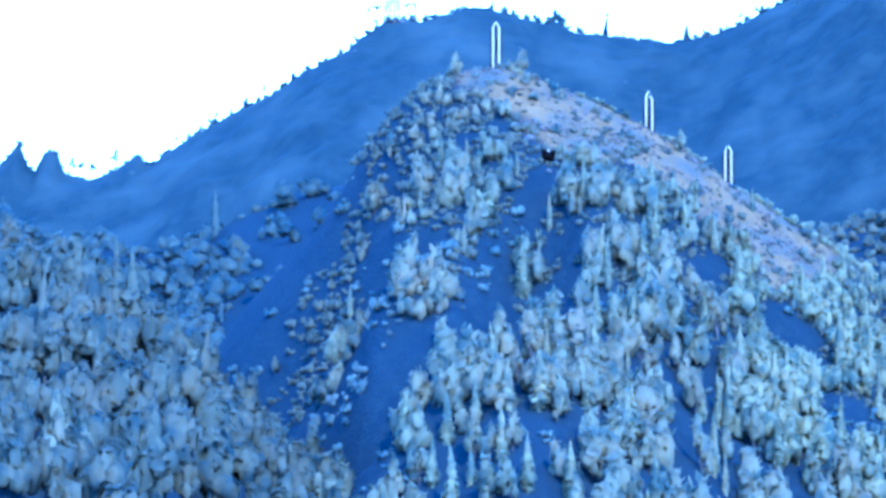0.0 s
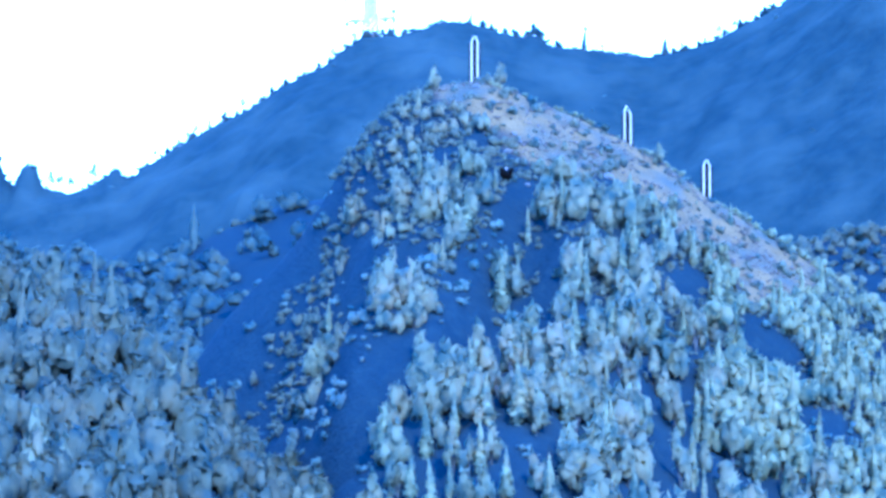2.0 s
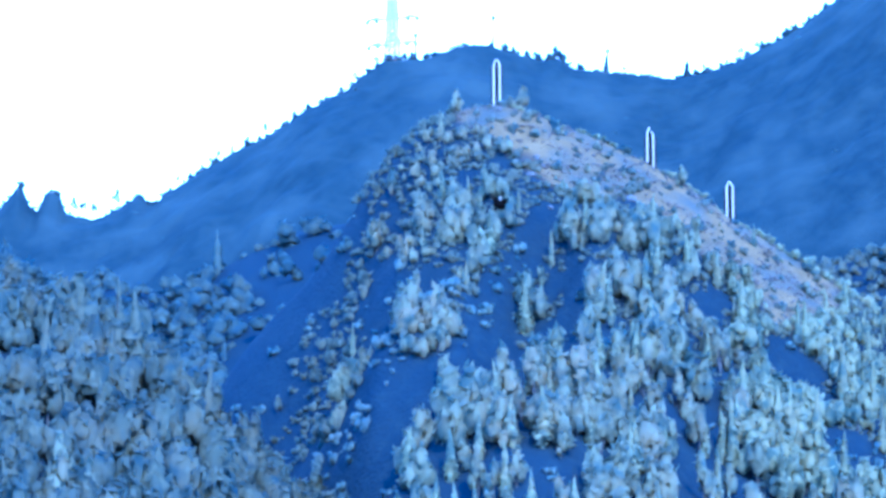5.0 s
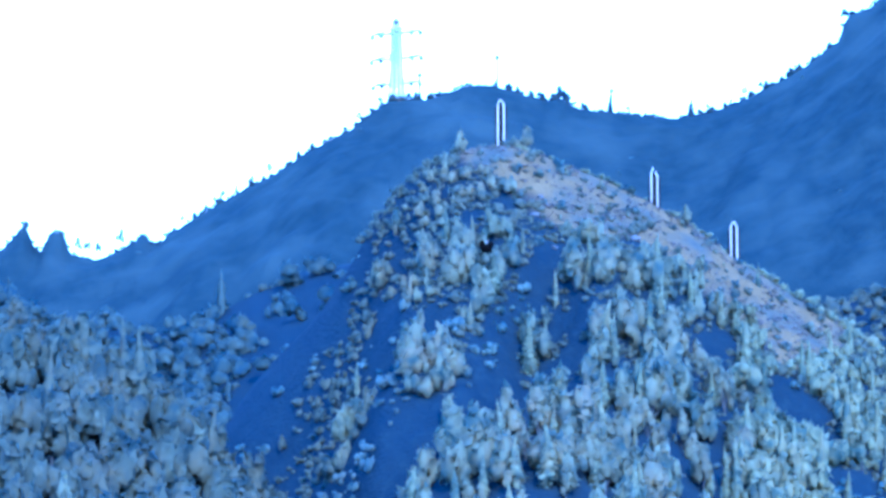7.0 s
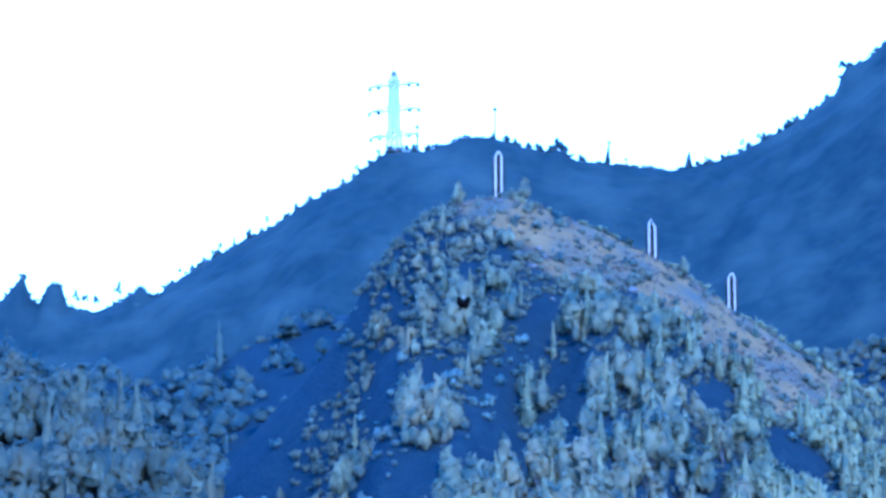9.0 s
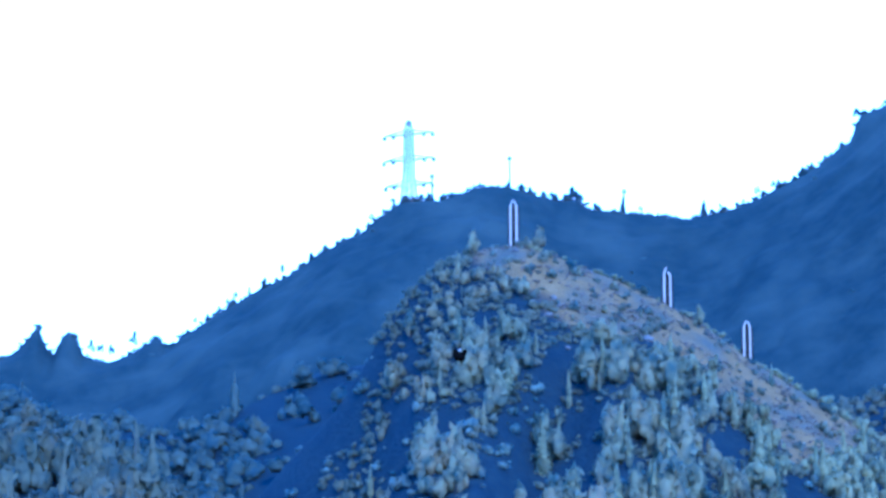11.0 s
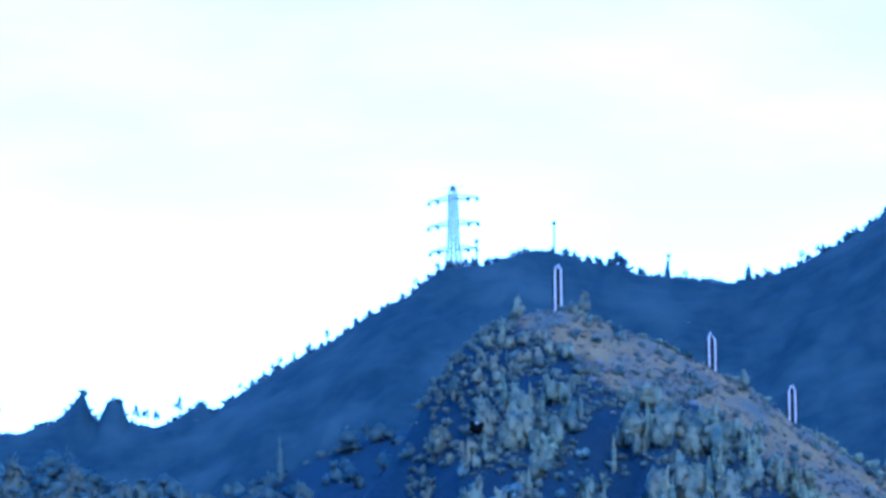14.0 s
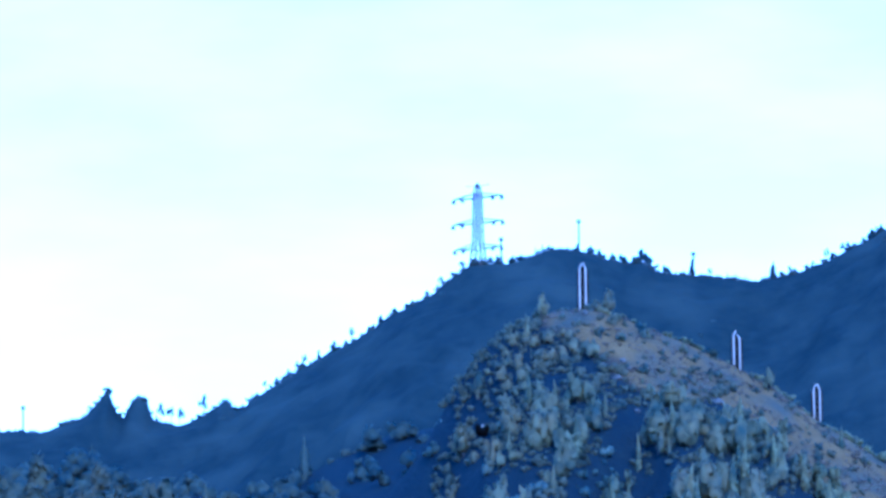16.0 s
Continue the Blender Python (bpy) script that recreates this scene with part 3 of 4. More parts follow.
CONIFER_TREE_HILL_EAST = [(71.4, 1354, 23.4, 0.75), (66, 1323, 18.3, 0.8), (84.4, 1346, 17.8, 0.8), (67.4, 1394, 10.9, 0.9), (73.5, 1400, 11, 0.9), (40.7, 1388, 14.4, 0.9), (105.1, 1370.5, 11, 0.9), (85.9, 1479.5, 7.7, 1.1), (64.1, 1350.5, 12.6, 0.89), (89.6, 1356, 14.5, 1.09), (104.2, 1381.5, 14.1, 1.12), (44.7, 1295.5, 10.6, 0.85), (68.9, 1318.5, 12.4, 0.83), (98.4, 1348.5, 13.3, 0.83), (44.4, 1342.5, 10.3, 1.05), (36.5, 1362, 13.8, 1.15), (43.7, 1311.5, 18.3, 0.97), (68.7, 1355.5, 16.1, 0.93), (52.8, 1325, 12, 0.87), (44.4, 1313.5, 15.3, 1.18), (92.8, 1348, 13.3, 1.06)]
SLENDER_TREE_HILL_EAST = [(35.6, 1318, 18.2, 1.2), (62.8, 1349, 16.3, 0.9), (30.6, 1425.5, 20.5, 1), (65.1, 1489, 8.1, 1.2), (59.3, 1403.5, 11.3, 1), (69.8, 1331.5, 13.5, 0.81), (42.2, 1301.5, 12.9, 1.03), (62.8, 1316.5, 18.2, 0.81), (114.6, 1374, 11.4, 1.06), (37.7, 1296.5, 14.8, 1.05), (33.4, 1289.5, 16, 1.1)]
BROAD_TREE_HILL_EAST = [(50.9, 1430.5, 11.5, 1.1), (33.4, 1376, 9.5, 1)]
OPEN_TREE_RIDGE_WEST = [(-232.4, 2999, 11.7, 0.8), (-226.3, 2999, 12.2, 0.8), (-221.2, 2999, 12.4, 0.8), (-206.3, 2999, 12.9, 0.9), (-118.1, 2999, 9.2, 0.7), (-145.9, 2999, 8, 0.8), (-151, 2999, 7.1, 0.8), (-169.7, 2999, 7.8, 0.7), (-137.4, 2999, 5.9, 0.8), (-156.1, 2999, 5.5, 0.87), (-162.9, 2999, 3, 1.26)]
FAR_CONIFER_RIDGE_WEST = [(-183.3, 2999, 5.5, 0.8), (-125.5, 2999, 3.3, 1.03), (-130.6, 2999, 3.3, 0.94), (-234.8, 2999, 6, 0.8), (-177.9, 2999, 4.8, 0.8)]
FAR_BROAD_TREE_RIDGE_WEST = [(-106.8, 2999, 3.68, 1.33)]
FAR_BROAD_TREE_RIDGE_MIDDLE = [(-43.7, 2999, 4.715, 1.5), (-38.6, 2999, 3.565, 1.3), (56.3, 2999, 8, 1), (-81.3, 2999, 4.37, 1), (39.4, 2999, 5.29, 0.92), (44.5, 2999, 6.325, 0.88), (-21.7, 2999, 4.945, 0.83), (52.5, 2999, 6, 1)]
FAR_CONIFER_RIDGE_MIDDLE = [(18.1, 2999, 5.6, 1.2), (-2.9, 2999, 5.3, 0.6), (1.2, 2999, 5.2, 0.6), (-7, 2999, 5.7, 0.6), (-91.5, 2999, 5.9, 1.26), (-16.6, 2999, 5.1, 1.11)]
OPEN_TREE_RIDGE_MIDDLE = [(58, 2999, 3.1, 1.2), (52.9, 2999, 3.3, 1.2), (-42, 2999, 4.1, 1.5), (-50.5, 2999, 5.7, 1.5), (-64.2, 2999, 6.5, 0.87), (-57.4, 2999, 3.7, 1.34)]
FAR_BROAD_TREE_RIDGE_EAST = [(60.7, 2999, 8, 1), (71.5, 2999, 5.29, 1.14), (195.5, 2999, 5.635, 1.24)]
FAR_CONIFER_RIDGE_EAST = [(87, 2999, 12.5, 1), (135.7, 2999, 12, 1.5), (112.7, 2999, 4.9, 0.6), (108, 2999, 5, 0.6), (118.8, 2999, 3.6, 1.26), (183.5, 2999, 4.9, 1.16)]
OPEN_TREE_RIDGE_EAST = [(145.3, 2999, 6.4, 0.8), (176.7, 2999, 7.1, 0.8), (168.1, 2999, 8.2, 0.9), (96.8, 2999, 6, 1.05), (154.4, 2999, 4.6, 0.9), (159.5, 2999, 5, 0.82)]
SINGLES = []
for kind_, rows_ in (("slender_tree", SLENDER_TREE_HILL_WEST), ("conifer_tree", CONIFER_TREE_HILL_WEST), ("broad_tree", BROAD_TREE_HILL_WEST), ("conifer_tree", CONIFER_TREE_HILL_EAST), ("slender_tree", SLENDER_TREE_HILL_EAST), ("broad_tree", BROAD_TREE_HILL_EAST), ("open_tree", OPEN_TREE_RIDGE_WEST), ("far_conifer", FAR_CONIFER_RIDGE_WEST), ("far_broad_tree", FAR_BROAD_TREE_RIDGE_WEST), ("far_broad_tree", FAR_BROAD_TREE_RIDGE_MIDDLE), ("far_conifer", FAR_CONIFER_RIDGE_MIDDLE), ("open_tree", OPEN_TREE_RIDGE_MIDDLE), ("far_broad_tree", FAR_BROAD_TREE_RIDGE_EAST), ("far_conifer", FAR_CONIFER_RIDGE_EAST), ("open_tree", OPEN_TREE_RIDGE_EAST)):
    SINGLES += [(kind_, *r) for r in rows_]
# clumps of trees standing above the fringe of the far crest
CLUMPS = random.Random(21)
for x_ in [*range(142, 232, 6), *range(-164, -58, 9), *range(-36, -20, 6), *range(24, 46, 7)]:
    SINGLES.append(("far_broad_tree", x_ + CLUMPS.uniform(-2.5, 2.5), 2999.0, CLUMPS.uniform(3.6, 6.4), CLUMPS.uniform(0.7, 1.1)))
BOULDERS = [
    (48.9, 1457.5, 1.7),
    (52.2, 1458.0, 1.3),
    (19.8, 1454.5, 1.3),
    (21.6, 1464.5, 1.3),
    (11.1, 1490.0, 1.1),
    (25.3, 1443.0, 1.0),
    (15.8, 1460.5, 0.9),
    (23.2, 1461.0, 0.9),
]
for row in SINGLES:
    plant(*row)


def clear_of_singles(x, y, room):
    ok = np.ones(len(x), bool)
    for bx, by, bs in BOULDERS:
        ok &= ~((abs(x - bx) < 1.0 * bs) & (y - by < 1.0 * bs) & (by - y < 2.2 * bs))
    for _, sx, sy, h, w in SINGLES:
        if sy < 1600:
            ok &= ~((abs(x - sx) < room + 0.06 * h) & (y - sy < 2) & (sy - y < 1.1 * h))
    return ok


def blocked(x, y, h):
    """True where a tree of height h would stand in an open patch or hide one behind it."""
    g = np.zeros(np.shape(x))
    for k in (0.0, 0.5, 1.0, 1.4):
        yy = y + k * h
        g = np.maximum(g, opening(x, land(x, yy)))
    return g > 0.5


def woods():
    rng = np.random.RandomState(11)
    near = [round_tree(200 + i, 8.5, 3.9, 9 + i, 64, 0, -0.06, False, 0.1 + 0.08 * i, 0.3) for i in range(5)]
    near += [round_tree(210 + i, 12.5, 2.8, 10, 64, 0, -0.06, False, 0.5, 0.38) for i in range(3)]
    near += [cone_tree(220 + i, 14.0, 2.5, 10, 8) for i in range(3)]
    # near hill: low scrub near the top, taller lower down, none in the open patches
    x, y = scatter(rng, -150, 152, 1268, HILL_Y + 6, 4.3, 5.4)
    z = land(x, y)
    dry = dryness(x, y)
    clump = 0.75 * vnoise(x / 11 + 40, y / 14) + 0.65 * vnoise(x / 4, y / 6 + 9)
    on_hill = (z > 40) & (crest(HILL, x) - 0.66 * np.maximum(HILL_Y - y, 0) > z - 22)
    top = np.clip((HILL_Y - y) / 130, 0, 1)
    size = rng.uniform(0.5, 1.2, len(x)) * (0.33 + 0.92 * top) * np.interp(x, [-45, 15], [0.62, 1])
    tall = rng.rand(len(x)) > np.where(top < 0.55, 0.86, np.interp(x, [-40, 30], [0.8, 0.64]))
    keep = on_hill & ~blocked(x, y, size * np.where(tall, 12, 8)) & (clump > np.interp(x, [-60, -5, 60, 85, 105], [0.80, 0.64, 0.57, 0.54, 0.34])) & ((dry < 0.4) | (rng.rand(len(x)) < 0.07)) & clear_of_singles(x, y, 1.7) & (z / y > 0.064)
    rows = []
    for i in np.nonzero(keep)[0]:
        s, k = size[i], rng.randint(5, 11) if tall[i] else rng.randint(0, 5)
        if dry[i] >= 0.4:
            s, k = rng.uniform(0.16, 0.4), rng.randint(0, 5)
        elif rng.rand() < 0.05:
            s, k = s * 1.3, rng.randint(5, 11)
        rows.append((x[i], y[i], z[i], k, s, rng.uniform(0.75, 1.3)))
    # close low scrub between the trees of the upper slope
    x, y = scatter(rng, -75, 125, 1385, HILL_Y + 5, 2.3, 2.7)
    z, dry = land(x, y), dryness(x, y)
    on = (crest(HILL, x) - 0.66 * np.maximum(HILL_Y - y, 0) > z - 22) & ~blocked(x, y, 1.5) & (rng.rand(len(x)) > 0.9 * dry) & (vnoise(x / 6 + 3, y / 7) > np.interp(x, [-50, -10], [0.45, 0.12])) & clear_of_singles(x, y, 0.3)
    low = [(x[i], y[i], z[i], rng.randint(0, 4), rng.uniform(0.5, 1.1) + 0.9 * rng.rand() ** 3, rng.uniform(0.8, 1.3)) for i in np.nonzero(on)[0]]
    forest("hilltop_scrub", "close low scrub over the upper part of the near hill", low, [bush(420 + i, 1.5, 14) for i in range(4)], [FOL_SHADED, BARK])
    # bushes along the crest, taller towards its lower end
    x = np.arange(-18, 140, 1.7) + rng.uniform(-0.7, 0.7, len(np.arange(-18, 140, 1.7)))
    y = HILL_Y + rng.uniform(-5, 1, len(x))
    z = land(x, y)
    ok = (rng.rand(len(x)) < np.interp(x, [-45, 0, 60, 95], [0.9, 0.4, 0.45, 1.0])) & (np.minimum(abs(x - 56.3), np.minimum(abs(x - 79.8), abs(x - 10.5))) > 2.4)
    low = [(x[i], y[i], z[i], rng.randint(0, 4), rng.uniform(0.5, 1.1) * np.interp(x[i], [85, 115], [1.0, 2.3]), rng.uniform(0.9, 1.4)) for i in np.nonzero(ok)[0]]
    forest("crest_scrub", "low bushes fringing the crest of the near hill, leaves coloured as sunlit", low, [bush(450 + i, 1.5, 14) for i in range(4)], [FOL_SUNLIT, BARK])
    # a few pale low bushes in the open patches
    x, y = scatter(rng, -130, 120, 1275, HILL_Y - 10, 3.4, 4.0)
    z = land(x, y)
    low = [(x[i], y[i], z[i], rng.randint(0, 4), rng.uniform(0.4, 1.3) + 1.3 * rng.rand() ** 3, rng.uniform(0.7, 1.1)) for i in np.nonzero((opening(x, z) > 0.3) & (vnoise(x / 5, y / 7) > 0.62) & (z / y > 0.064))[0]]
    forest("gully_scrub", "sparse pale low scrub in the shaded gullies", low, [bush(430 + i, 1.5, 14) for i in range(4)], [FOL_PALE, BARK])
    # the largest stand as things of their own
    rows.sort(key=lambda r: -r[4])
    rows = [r for r in rows if r[0] < 74 or r[1] < 1350] + [r for r in rows if r[0] >= 74 and r[1] >= 1350]
    for r in rows[:230]:
        kind = "broad_tree" if r[3] < 5 else "slender_tree" if r[3] < 8 else "conifer_tree"
        plant(kind, r[0], r[1], (8.8 if r[3] < 5 else 13.0) * r[4] * 1.1, 1.0)
    rest = rows[230:]
    # west trees take the leaf colour with shade painted in
    west = [r[0] < -16 + 22 * float(fbm(r[0] / 14, r[1] / 14)) for r in rest]
    # east trees take the leaf colour with sunlight painted in
    east = [r[0] > 74 + 30 * float(fbm(r[0] / 14 + 7, r[1] / 14)) and r[1] > 1350 for r in rest]
    forest("hillside_wood", "dense mixed leafy and conifer wood covering the near hill", [r for r, w, e in zip(rest, west, east) if not w and not e], near, [FOL_NEAR, BARK])
    forest("flank_wood", "sparse wood on the steep flank of the near hill, shade in its leaf colour", [r for r, w in zip(rest, west) if w], near, [FOL_SHADED, BARK])
    forest("shoulder_wood", "wood below the bare grass shoulder, sunlight put into its leaf colour", [r for r, e in zip(rest, east) if e], near, [FOL_SUNLIT, BARK])
    # scrub on the grass shoulder
    x, y = scatter(rng, -12, 140, 1400, HILL_Y + 3, 4.0, 4.5)
    dry = dryness(x, y)
    keep = np.nonzero((dry > 0.3) & (vnoise(x / 7, y / 9 + 4) > 0.5) & (rng.rand(len(x)) < 0.8))[0]
    rng.shuffle(keep)
    for i in keep[:120]:
        plant("scrub_bush", x[i], y[i], rng.choice([0.8, 1.0, 1.3, 1.8, 2.6]), rng.uniform(0.7, 1.3))
    x, y = scatter(rng, -14, 140, 1400, HILL_Y + 4, 1.5, 1.7)
    keep = np.nonzero((dryness(x, y) > 0.15) & (vnoise(x / 5, y / 5) > 0.45) & (rng.rand(len(x)) < 0.6))[0]
    z = land(x, y)
    tussocks = [bush(400 + i, 0.8, 9) for i in range(4)]
    rows = [(x[i], y[i], z[i], rng.randint(0, 4), rng.uniform(0.35, 0.9), rng.uniform(1.2, 2.2)) for i in keep]
    forest("dry_grass", "brown dry grass tussocks over the hill shoulder", rows, tussocks, [STRAW, BARK])
    # left spur, with larger trees
    big = [round_tree(240 + i, 8.5, 4.2, 11 + i, 80, 0, -0.06, False, 0.1 + 0.07 * i, 0.29) for i in range(5)]
    big += [round_tree(250 + i, 12.5, 3.2, 11, 80, 0, -0.06, False, 0.45, 0.34) for i in range(3)]
    big += [cone_tree(260 + i, 14.0, 2.8, 12, 8) for i in range(2)]
    x, y = scatter(rng, -165, 8, 1225, SPUR_Y + 25, 6.4, 8.0)
    z = land(x, y)
    is_spur = crest(SPUR, x) - 0.55 * np.maximum(SPUR_Y - y, 0) > z - 9
    keep = np.nonzero(is_spur & (z > 30) & (rng.rand(len(x)) < 0.93) & (near_seg(x, z, (-72.0, 85.0), (-60.0, 76.0)) > 5))[0]
    rows = [(x[i], y[i], z[i], rng.randint(0, 5) if rng.rand() < 0.82 else rng.randint(5, 10), rng.uniform(0.8, 1.65), rng.uniform(0.85, 1.15)) for i in keep]
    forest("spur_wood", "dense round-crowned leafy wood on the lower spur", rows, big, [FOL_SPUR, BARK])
    # far mountain and the slope between
    far = [round_tree(300 + i, 5.6, 3.4, 6, 34, 0, -0.3, False, 0.3, 0.2, 0.25) for i in range(5)] + [cone_tree(310 + i, 10.0, 2.2, 6, 6) for i in range(2)]
    x, y = scatter(rng, -345, 290, 2450, BACK_Y - 8, 7.5, 9.0)
    z = land(x, y)
    keep = np.nonzero((vnoise(x / 30, y / 36 + 70) > 0.42) & (rng.rand(len(x)) < 0.012) & (z / y > 0.10))[0]
    rows = [(x[i], y[i], z[i] - 1.8, rng.randint(0, 5), rng.uniform(0.45, 0.75), rng.uniform(1.0, 1.4)) for i in keep]
    forest("mountain_wood", "woodland covering the far mountain, blue haze put into its leaf colour", rows, far, [FOL_MID_HAZED, BARK])
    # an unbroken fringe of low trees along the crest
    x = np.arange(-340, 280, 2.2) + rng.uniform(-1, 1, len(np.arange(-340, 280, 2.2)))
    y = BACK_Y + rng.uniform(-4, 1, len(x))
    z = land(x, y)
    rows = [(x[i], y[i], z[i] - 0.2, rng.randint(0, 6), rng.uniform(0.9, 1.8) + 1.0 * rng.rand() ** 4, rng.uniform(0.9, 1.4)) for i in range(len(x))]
    forest("crest_wood", "dark low tree fringe along the far mountain crest", rows, [bush(440 + i, 1.5, 9) for i in range(6)], [FOL_FAR_HAZED, BARK])
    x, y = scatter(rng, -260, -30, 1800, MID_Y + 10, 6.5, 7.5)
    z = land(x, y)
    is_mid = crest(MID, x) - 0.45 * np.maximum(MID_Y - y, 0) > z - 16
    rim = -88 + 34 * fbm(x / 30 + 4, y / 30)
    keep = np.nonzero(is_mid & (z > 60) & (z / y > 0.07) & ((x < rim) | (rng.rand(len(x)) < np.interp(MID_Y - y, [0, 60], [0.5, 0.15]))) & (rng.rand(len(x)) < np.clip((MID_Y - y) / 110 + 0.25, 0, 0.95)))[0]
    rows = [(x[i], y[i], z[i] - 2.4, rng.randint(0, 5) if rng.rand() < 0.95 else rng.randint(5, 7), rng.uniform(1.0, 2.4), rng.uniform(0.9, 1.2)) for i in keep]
    forest("middle_slope_wood", "leafy wood on the slope below the far mountain, haze in its leaf colour", rows, far, [FOL_MID_HAZED, BARK])
    x, y = scatter(rng, 90, 260, 1780, SIDE_Y + 10, 7.0, 8.0)
    z = land(x, y)
    keep = np.nonzero(z > 60)[0]
    rows = [(x[i], y[i], z[i] - 2.0, rng.randint(0, 5), rng.uniform(0.8, 1.6), rng.uniform(0.9, 1.2)) for i in keep]
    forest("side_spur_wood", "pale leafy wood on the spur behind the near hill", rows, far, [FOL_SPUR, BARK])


woods()


# ------------------------------------------------------------ masts and pylons
def bar(bm, a, b, w, d=None):
    """A square bar from a to b."""
    a, b = Vector(a), Vector(b)
    q = (b - a).to_track_quat("Z", "X").to_matrix().to_4x4()
    m = Matrix.Translation((a + b) / 2) @ q @ Matrix.Diagonal((w, d or w, (b - a).length, 1))
    bmesh.ops.create_cube(bm, size=1, matrix=m)


def bm_part(name, bm, mat, parent, label="", bevel=0.0):
    if bevel:
        bmesh.ops.bevel(bm, geom=bm.edges[:], offset=bevel, segments=1, affect="EDGES")
    me = bpy.data.meshes.new(name)
    bm.to_mesh(me)
    bm.free()
    me.materials.append(mat)
    return part(name, me, parent, label)


def lattice_pylon(x, y, z, h):
    """Steel tower with three pairs of crossarms, earth-wire peak and hanging insulators."""
    top = new("lattice_pylon")
    tagged(top, "pale steel lattice power pylon with three crossarm pairs on the ridge", "pylon")
    top.matrix_world = pose(x, y, z, 0, 0, -28)

    def half(k):
        return np.interp(k, [0, 0.3, 0.9, 1.0], [0.080, 0.050, 0.038, 0.012]) * h

    levels = [0, 0.10, 0.19, 0.27, 0.345, 0.42, 0.49, 0.56, 0.63, 0.70, 0.77, 0.84, 0.90, 1.0]
    corners = [(-1, -1), (1, -1), (1, 1), (-1, 1)]
    for cx, cy in corners:
        bm = bmesh.new()
        for k0, k1 in ((0, 0.3), (0.3, 0.9), (0.9, 1.0)):
            bar(bm, (cx * half(k0), cy * half(k0), k0 * h), (cx * half(k1), cy * half(k1), k1 * h), 0.66)
        bm_part("leg", bm, STEEL, top)
    for i in range(4):
        (ax, ay), (bx, by) = corners[i], corners[(i + 1) % 4]
        bm = bmesh.new()
        for k0, k1 in zip(levels[:-1], levels[1:]):
            p, q = half(k0), half(k1)
            bar(bm, (ax * p, ay * p, k0 * h), (bx * q, by * q, k1 * h), 0.33)
            bar(bm, (bx * p, by * p, k0 * h), (ax * q, ay * q, k1 * h), 0.28)
            bar(bm, (ax * q, ay * q, k1 * h), (bx * q, by * q, k1 * h), 0.18)
        bm_part("bracing", bm, STEEL, top)
    for k, reach in ((0.22, 0.32), (0.525, 0.34), (0.83, 0.33)):
        for side in (-1, 1):
            bm = bmesh.new()
            p, tip = half(k), (side * reach * h, 0, k * h + 0.4)
            for cy in (-1, 1):
                bar(bm, (side * p, cy * p, k * h), tip, 0.5)
                bar(bm, (side * p, cy * p, k * h + 0.055 * h), tip, 0.36)
            for f in (0.3, 0.6):
                xx = side * (p + f * (reach * h - p))
                bar(bm, (xx, -p * (1 - f), k * h), (xx, p * (1 - f), k * h), 0.2)
            arm = bm_part("crossarm", bm, STEEL, top)
            for f in (0.62, 0.985):
                bm = bmesh.new()
                ix, drop = side * reach * h * f, (1 - f) * 1.2
                for j in range(5):
                    m = Matrix.Translation((ix, 0, k * h + drop - 0.3 - 0.42 * j))
                    bmesh.ops.create_cone(bm, cap_ends=True, segments=10, radius1=1.35, radius2=0.9, depth=0.38, matrix=m)
                bar(bm, (ix, 0, k * h + drop + 0.3), (ix, 0, k * h + drop - 2.4), 0.14)
                bm_part("insulator", bm, GLASS_BROWN, arm, "dark hanging porcelain insulator string")
    for side in (-1, 1):
        bm = bmesh.new()
        bar(bm, (0, 0, 0.965 * h), (side * 0.16 * h, 0, 0.985 * h), 0.2)
        bm_part("earth_wire_arm", bm, STEEL, top)
    bm = bmesh.new()
    bmesh.ops.create_cone(bm, cap_ends=True, segments=8, radius1=0.7, radius2=0.35, depth=1.4, matrix=Matrix.Translation((0, 0, h)))
    bm_part("peak_cap", bm, GLASS_BROWN, top, "dark cap at the peak")


def ridge_mast(x, y, z, h, head=1.5):
    top = new("radio_mast")
    tagged(top, "thin dark radio mast with a small dark head on the ridge", "mast", "masts on the ridge")
    top.matrix_world = pose(x, y, z)
    bm = bmesh.new()
    bmesh.ops.create_cone(bm, cap_ends=True, segments=8, radius1=0.55, radius2=0.42, depth=h + 2, matrix=Matrix.Translation((0, 0, h / 2 - 1)))
    bm_part("pole", bm, CORE, top)
    bm = bmesh.new()
    bmesh.ops.create_cone(bm, cap_ends=True, segments=10, radius1=head, radius2=head * 0.8, depth=2.2, matrix=Matrix.Translation((0, 0, h)))
    bm_part("antenna_head", bm, GLASS_BROWN, top, "small dark antenna head", 0.1)
    bm = bmesh.new()
    bar(bm, (-0.8, 0, h * 0.62), (0.8, 0, h * 0.62), 0.16)
    bm_part("step_bracket", bm, STEEL, top)


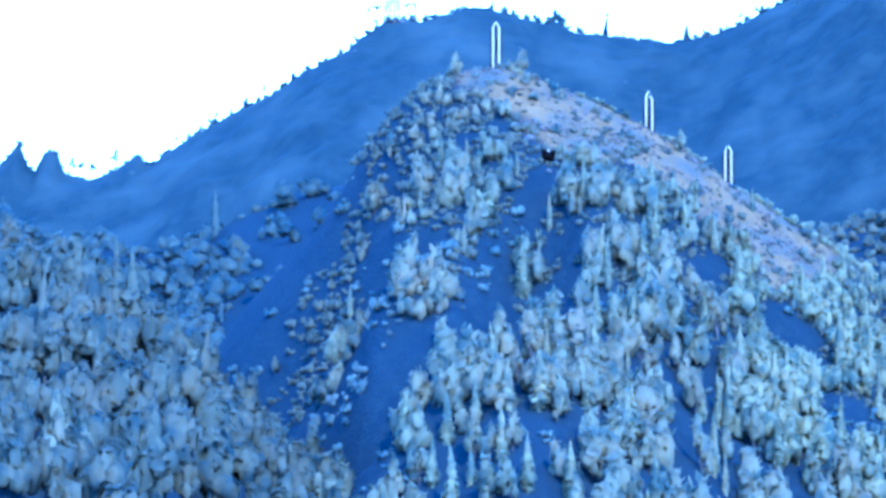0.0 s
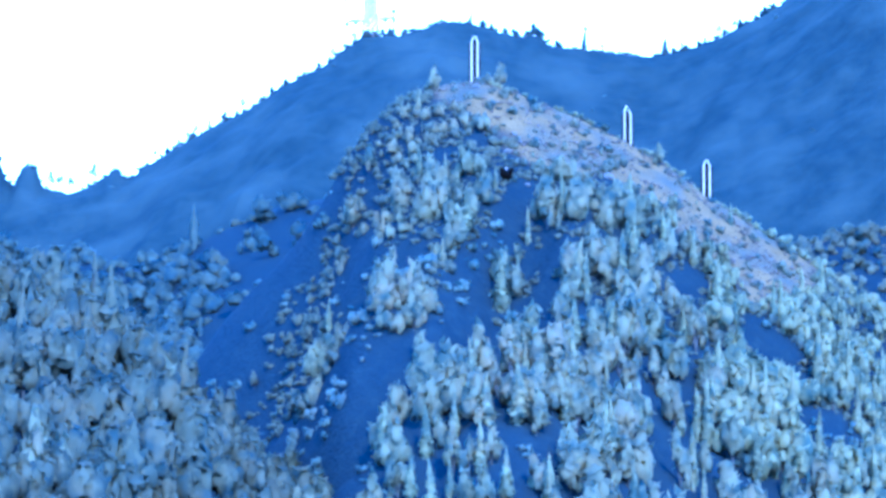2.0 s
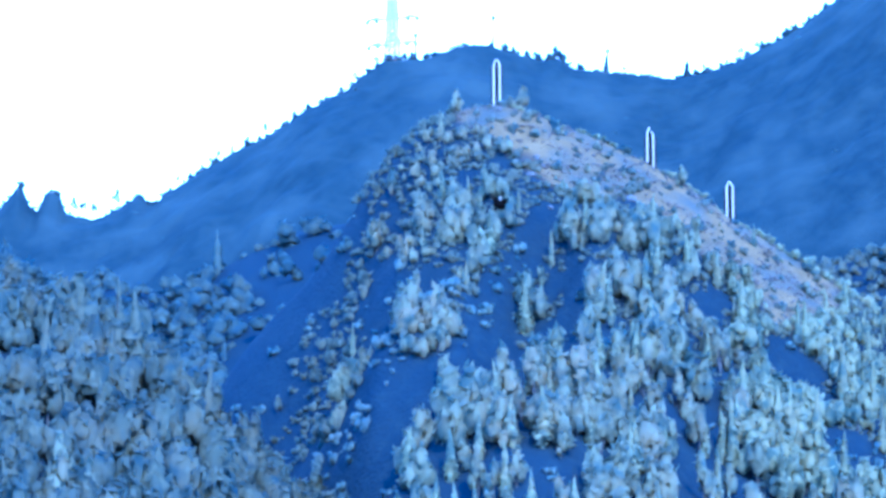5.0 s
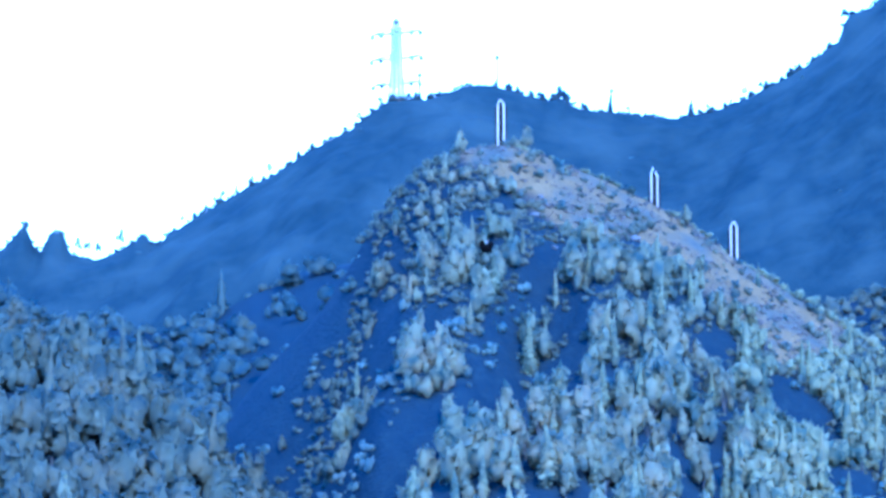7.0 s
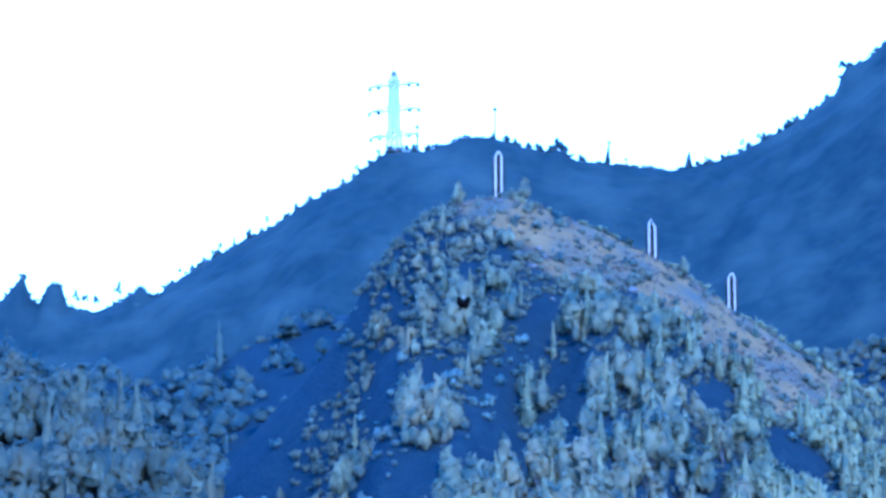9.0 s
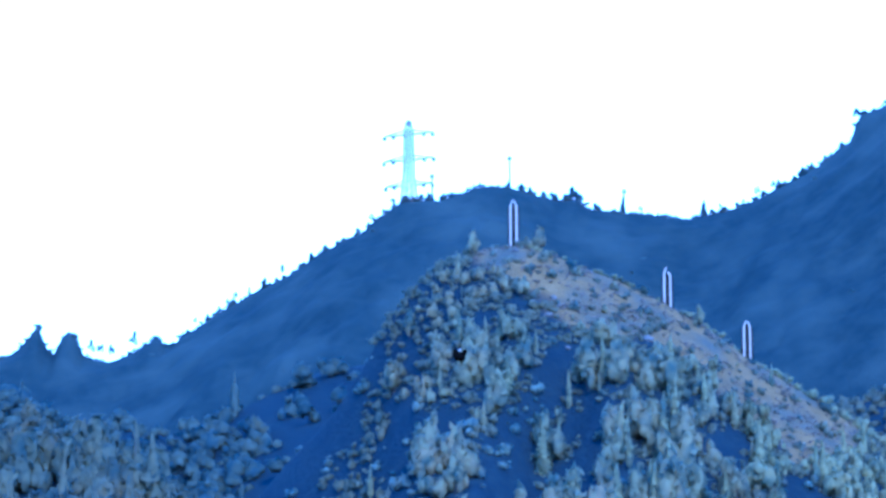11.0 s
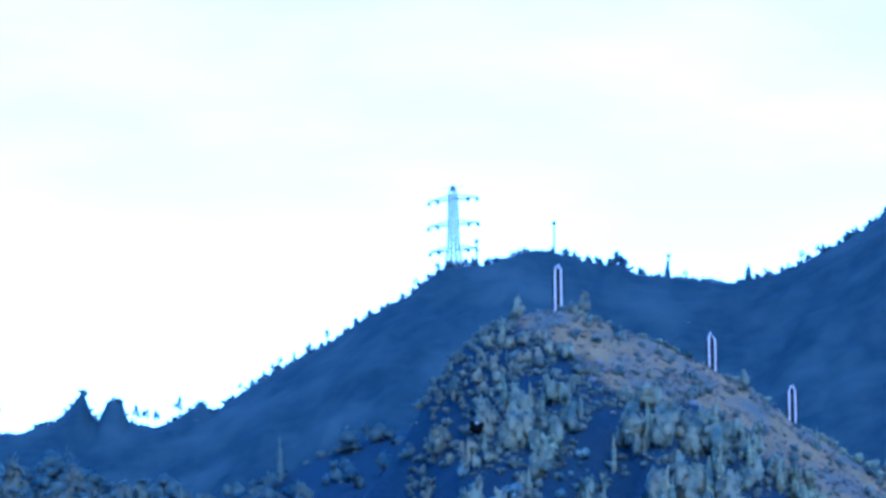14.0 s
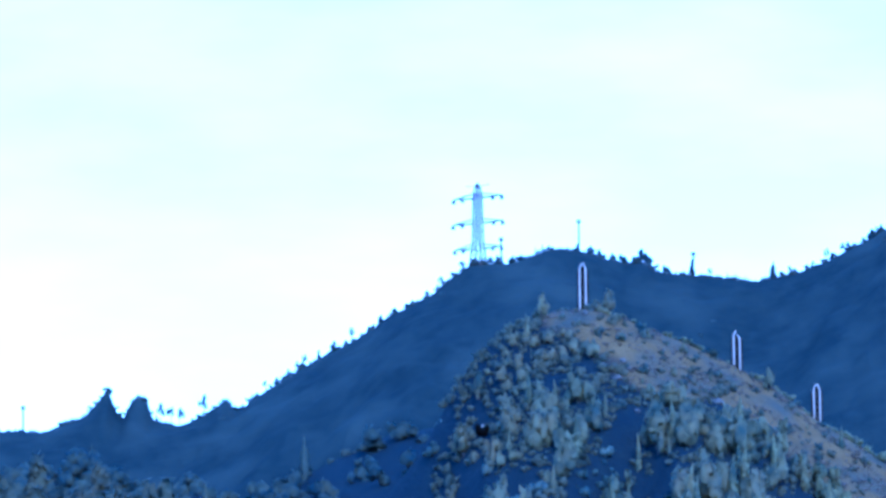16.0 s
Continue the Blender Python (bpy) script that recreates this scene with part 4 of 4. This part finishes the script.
def white_marker(x, y, z, h, gap, low):
    """Two white posts closed by a pointed head, round a dark inner pole; low: how much the second post is shorter."""
    top = new("white_marker_mast")
    tagged(top, "tall white twin-post mast with dark core, " + ("with one post shorter" if low else "closed by a pointed head"), "mast", "white masts on the near hill")
    top.matrix_world = pose(x, y, z)
    w, g = 0.46, gap / 2
    shoulder = h - 1.7
    for side, cut in ((-1, 0.0), (1, low)):
        bm = bmesh.new()
        bar(bm, (side * g, 0, -1.5), (side * g, 0, shoulder - cut), w, 0.7)
        bm_part("post", bm, WHITE, top, bevel=0.08)
        bm = bmesh.new()
        bar(bm, (side * g, 0, shoulder - cut - 0.25), (side * 0.2, 0, h - 0.3 - cut * 1.4), w * 0.8, 0.6)
        bm_part("head_brace", bm, WHITE, top, bevel=0.08)
    bm = bmesh.new()
    bar(bm, (0, 0.12, -1.5), (0, 0.12, shoulder + 0.7 - low), gap - w + 0.02, 0.5)
    bm_part("inner_pole", bm, CORE, top, "dark tarred inner pole")
    # added dark strips stand in for the dark fringe outside each post
    for side in (-1, 1):
        bm = bmesh.new()
        bar(bm, (side * (g + 0.56), 0.1, -1.0), (side * (g + 0.56), 0.1, shoulder - 0.6 - low), 0.56, 0.4)
        bm_part("fringe_strip", bm, CORE, top, "dark strip added as a fringe beside the post", 0.03)
    bm = bmesh.new()
    bar(bm, (0, 0, -1.2), (0, 0, 0.25), gap + 1.2, 1.4)
    bm_part("footing", bm, ROCK, top, "pale concrete footing", 0.1)


white_marker(10.49, 1499.0, 236.29, 14.74, 1.8, 0)
white_marker(56.26, 1499.0, 217.15, 12.98, 1.8, 0.9)
white_marker(79.82, 1499.0, 201.13, 12.44, 1.8, 0)
lattice_pylon(-41.5, 3000.0, 498.7, 50.8)
ridge_mast(19.1, 3000.0, 507.5, 18.3)
ridge_mast(-27.6, 3000.0, 500.2, 15.2)
ridge_mast(87.6, 3000.0, 491.2, 13.7)
ridge_mast(-315.1, 3000.0, 401.4, 15.6)


def boulder(x, y, size, seed):
    rng = random.Random(seed)
    bm = bmesh.new()
    bmesh.ops.create_icosphere(bm, subdivisions=3, radius=1)
    for v in bm.verts:
        k = 1 + 0.35 * noise.noise(v.co * 1.3 + Vector((seed, 0, 0))) + 0.12 * noise.noise(v.co * 4)
        v.co = Vector((v.co.x * size * k, v.co.y * size * 0.8 * k, v.co.z * size * 0.62 * k))
    me = bpy.data.meshes.new("boulder")
    bm.to_mesh(me)
    bm.free()
    me.materials.append(ROCK)
    ob = new("boulder", me)
    ob.matrix_world = pose(x, y, float(land(x, y)) + 0.12 * size, 0, 0, rng.uniform(0, 360))
    tagged(ob, "pale weathered boulder lying in the hillside scrub", "rock", "boulders on the near hill")


for i, (bx, by, bs) in enumerate(BOULDERS):
    boulder(bx, by, bs, i)


# ------------------------------------------------------------ the flying thing
def flying_craft():
    top = new("flying_object")
    top.scale = (1.18, 1.18, 1.18)
    tagged(top, "small dark lobed flying object with a white dome, drifting", "flying object")
    bm = bmesh.new()
    bmesh.ops.create_uvsphere(bm, u_segments=20, v_segments=12, radius=1)
    for v in bm.verts:
        c = v.co
        c.x, c.y, c.z = c.x * 0.50 - 0.06, c.y * 0.34, c.z * 0.33 - 0.10 - 0.10 * c.x
    bm_part("hull", bm, HULL, top)
    for side in (-1, 1):
        bm = bmesh.new()
        bmesh.ops.create_icosphere(bm, subdivisions=3, radius=1)
        for v in bm.verts:
            c = v.co.copy()
            v.co = (side * (0.30 + 0.22 * c.x + 0.10 * c.z), 0.26 * c.y, 0.14 + (0.36 - 0.04 * side) * c.z)
        bm_part("side_lobe", bm, HULL, top)
        bm = bmesh.new()
        bar(bm, (side * 0.2 - 0.08, 0, -0.3), (side * 0.24 - 0.12, 0, -0.58), 0.13)
        bm_part("leg", bm, HULL, top, bevel=0.02)
    bm = bmesh.new()
    bmesh.ops.create_uvsphere(bm, u_segments=18, v_segments=12, radius=0.07, matrix=Matrix.Translation((0.0, -0.06, 0.40)) @ Matrix.Diagonal((0.85, 0.9, 1.35, 1)))
    bm_part("dome", bm, DOME, top, "bright white round dome")
    return top


CRAFT = flying_craft()


# ------------------------------------------------------------ what moves
def motions():
    walk(CRAFT, [(t, pose(x, 450.0, z, 0, a, 0)) for t, x, z, a in [
        (0.0, 7.861, 64.274, 0.0),
        (0.5, 7.440, 64.176, 3.3),
        (1.0, 7.030, 64.062, 3.8),
        (1.5, 6.590, 63.952, 1.1),
        (2.0, 6.031, 63.900, -2.4),
        (2.5, 5.651, 63.713, -4.0),
        (3.0, 5.262, 63.739, -2.2),
        (3.5, 4.781, 63.669, 1.4),
        (4.0, 4.248, 63.492, 3.9),
        (6.5, 2.200, 63.084, -0.9),
        (7.0, 1.769, 62.971, 2.7),
        (7.5, 1.334, 62.970, 4.0),
        (8.0, 0.857, 62.831, 1.9),
        (8.5, 0.346, 62.705, -1.7),
        (9.0, -0.064, 62.662, -3.9),
        (11.5, -2.214, 62.243, 0.6),
        (12.0, -2.633, 62.122, -2.9),
        (12.5, -3.119, 62.052, -3.9),
        (13.0, -3.462, 62.018, -1.7),
        (13.5, -3.881, 61.864, 2.0),
        (14.0, -4.315, 61.677, 4.0),
        (14.5, -4.751, 61.549, 2.7),
        (15.0, -5.267, 61.464, -0.9),
        (15.5, -5.616, 61.383, -3.7),
        (16.0, -6.010, 61.288, -3.4),
    ]])


motions()
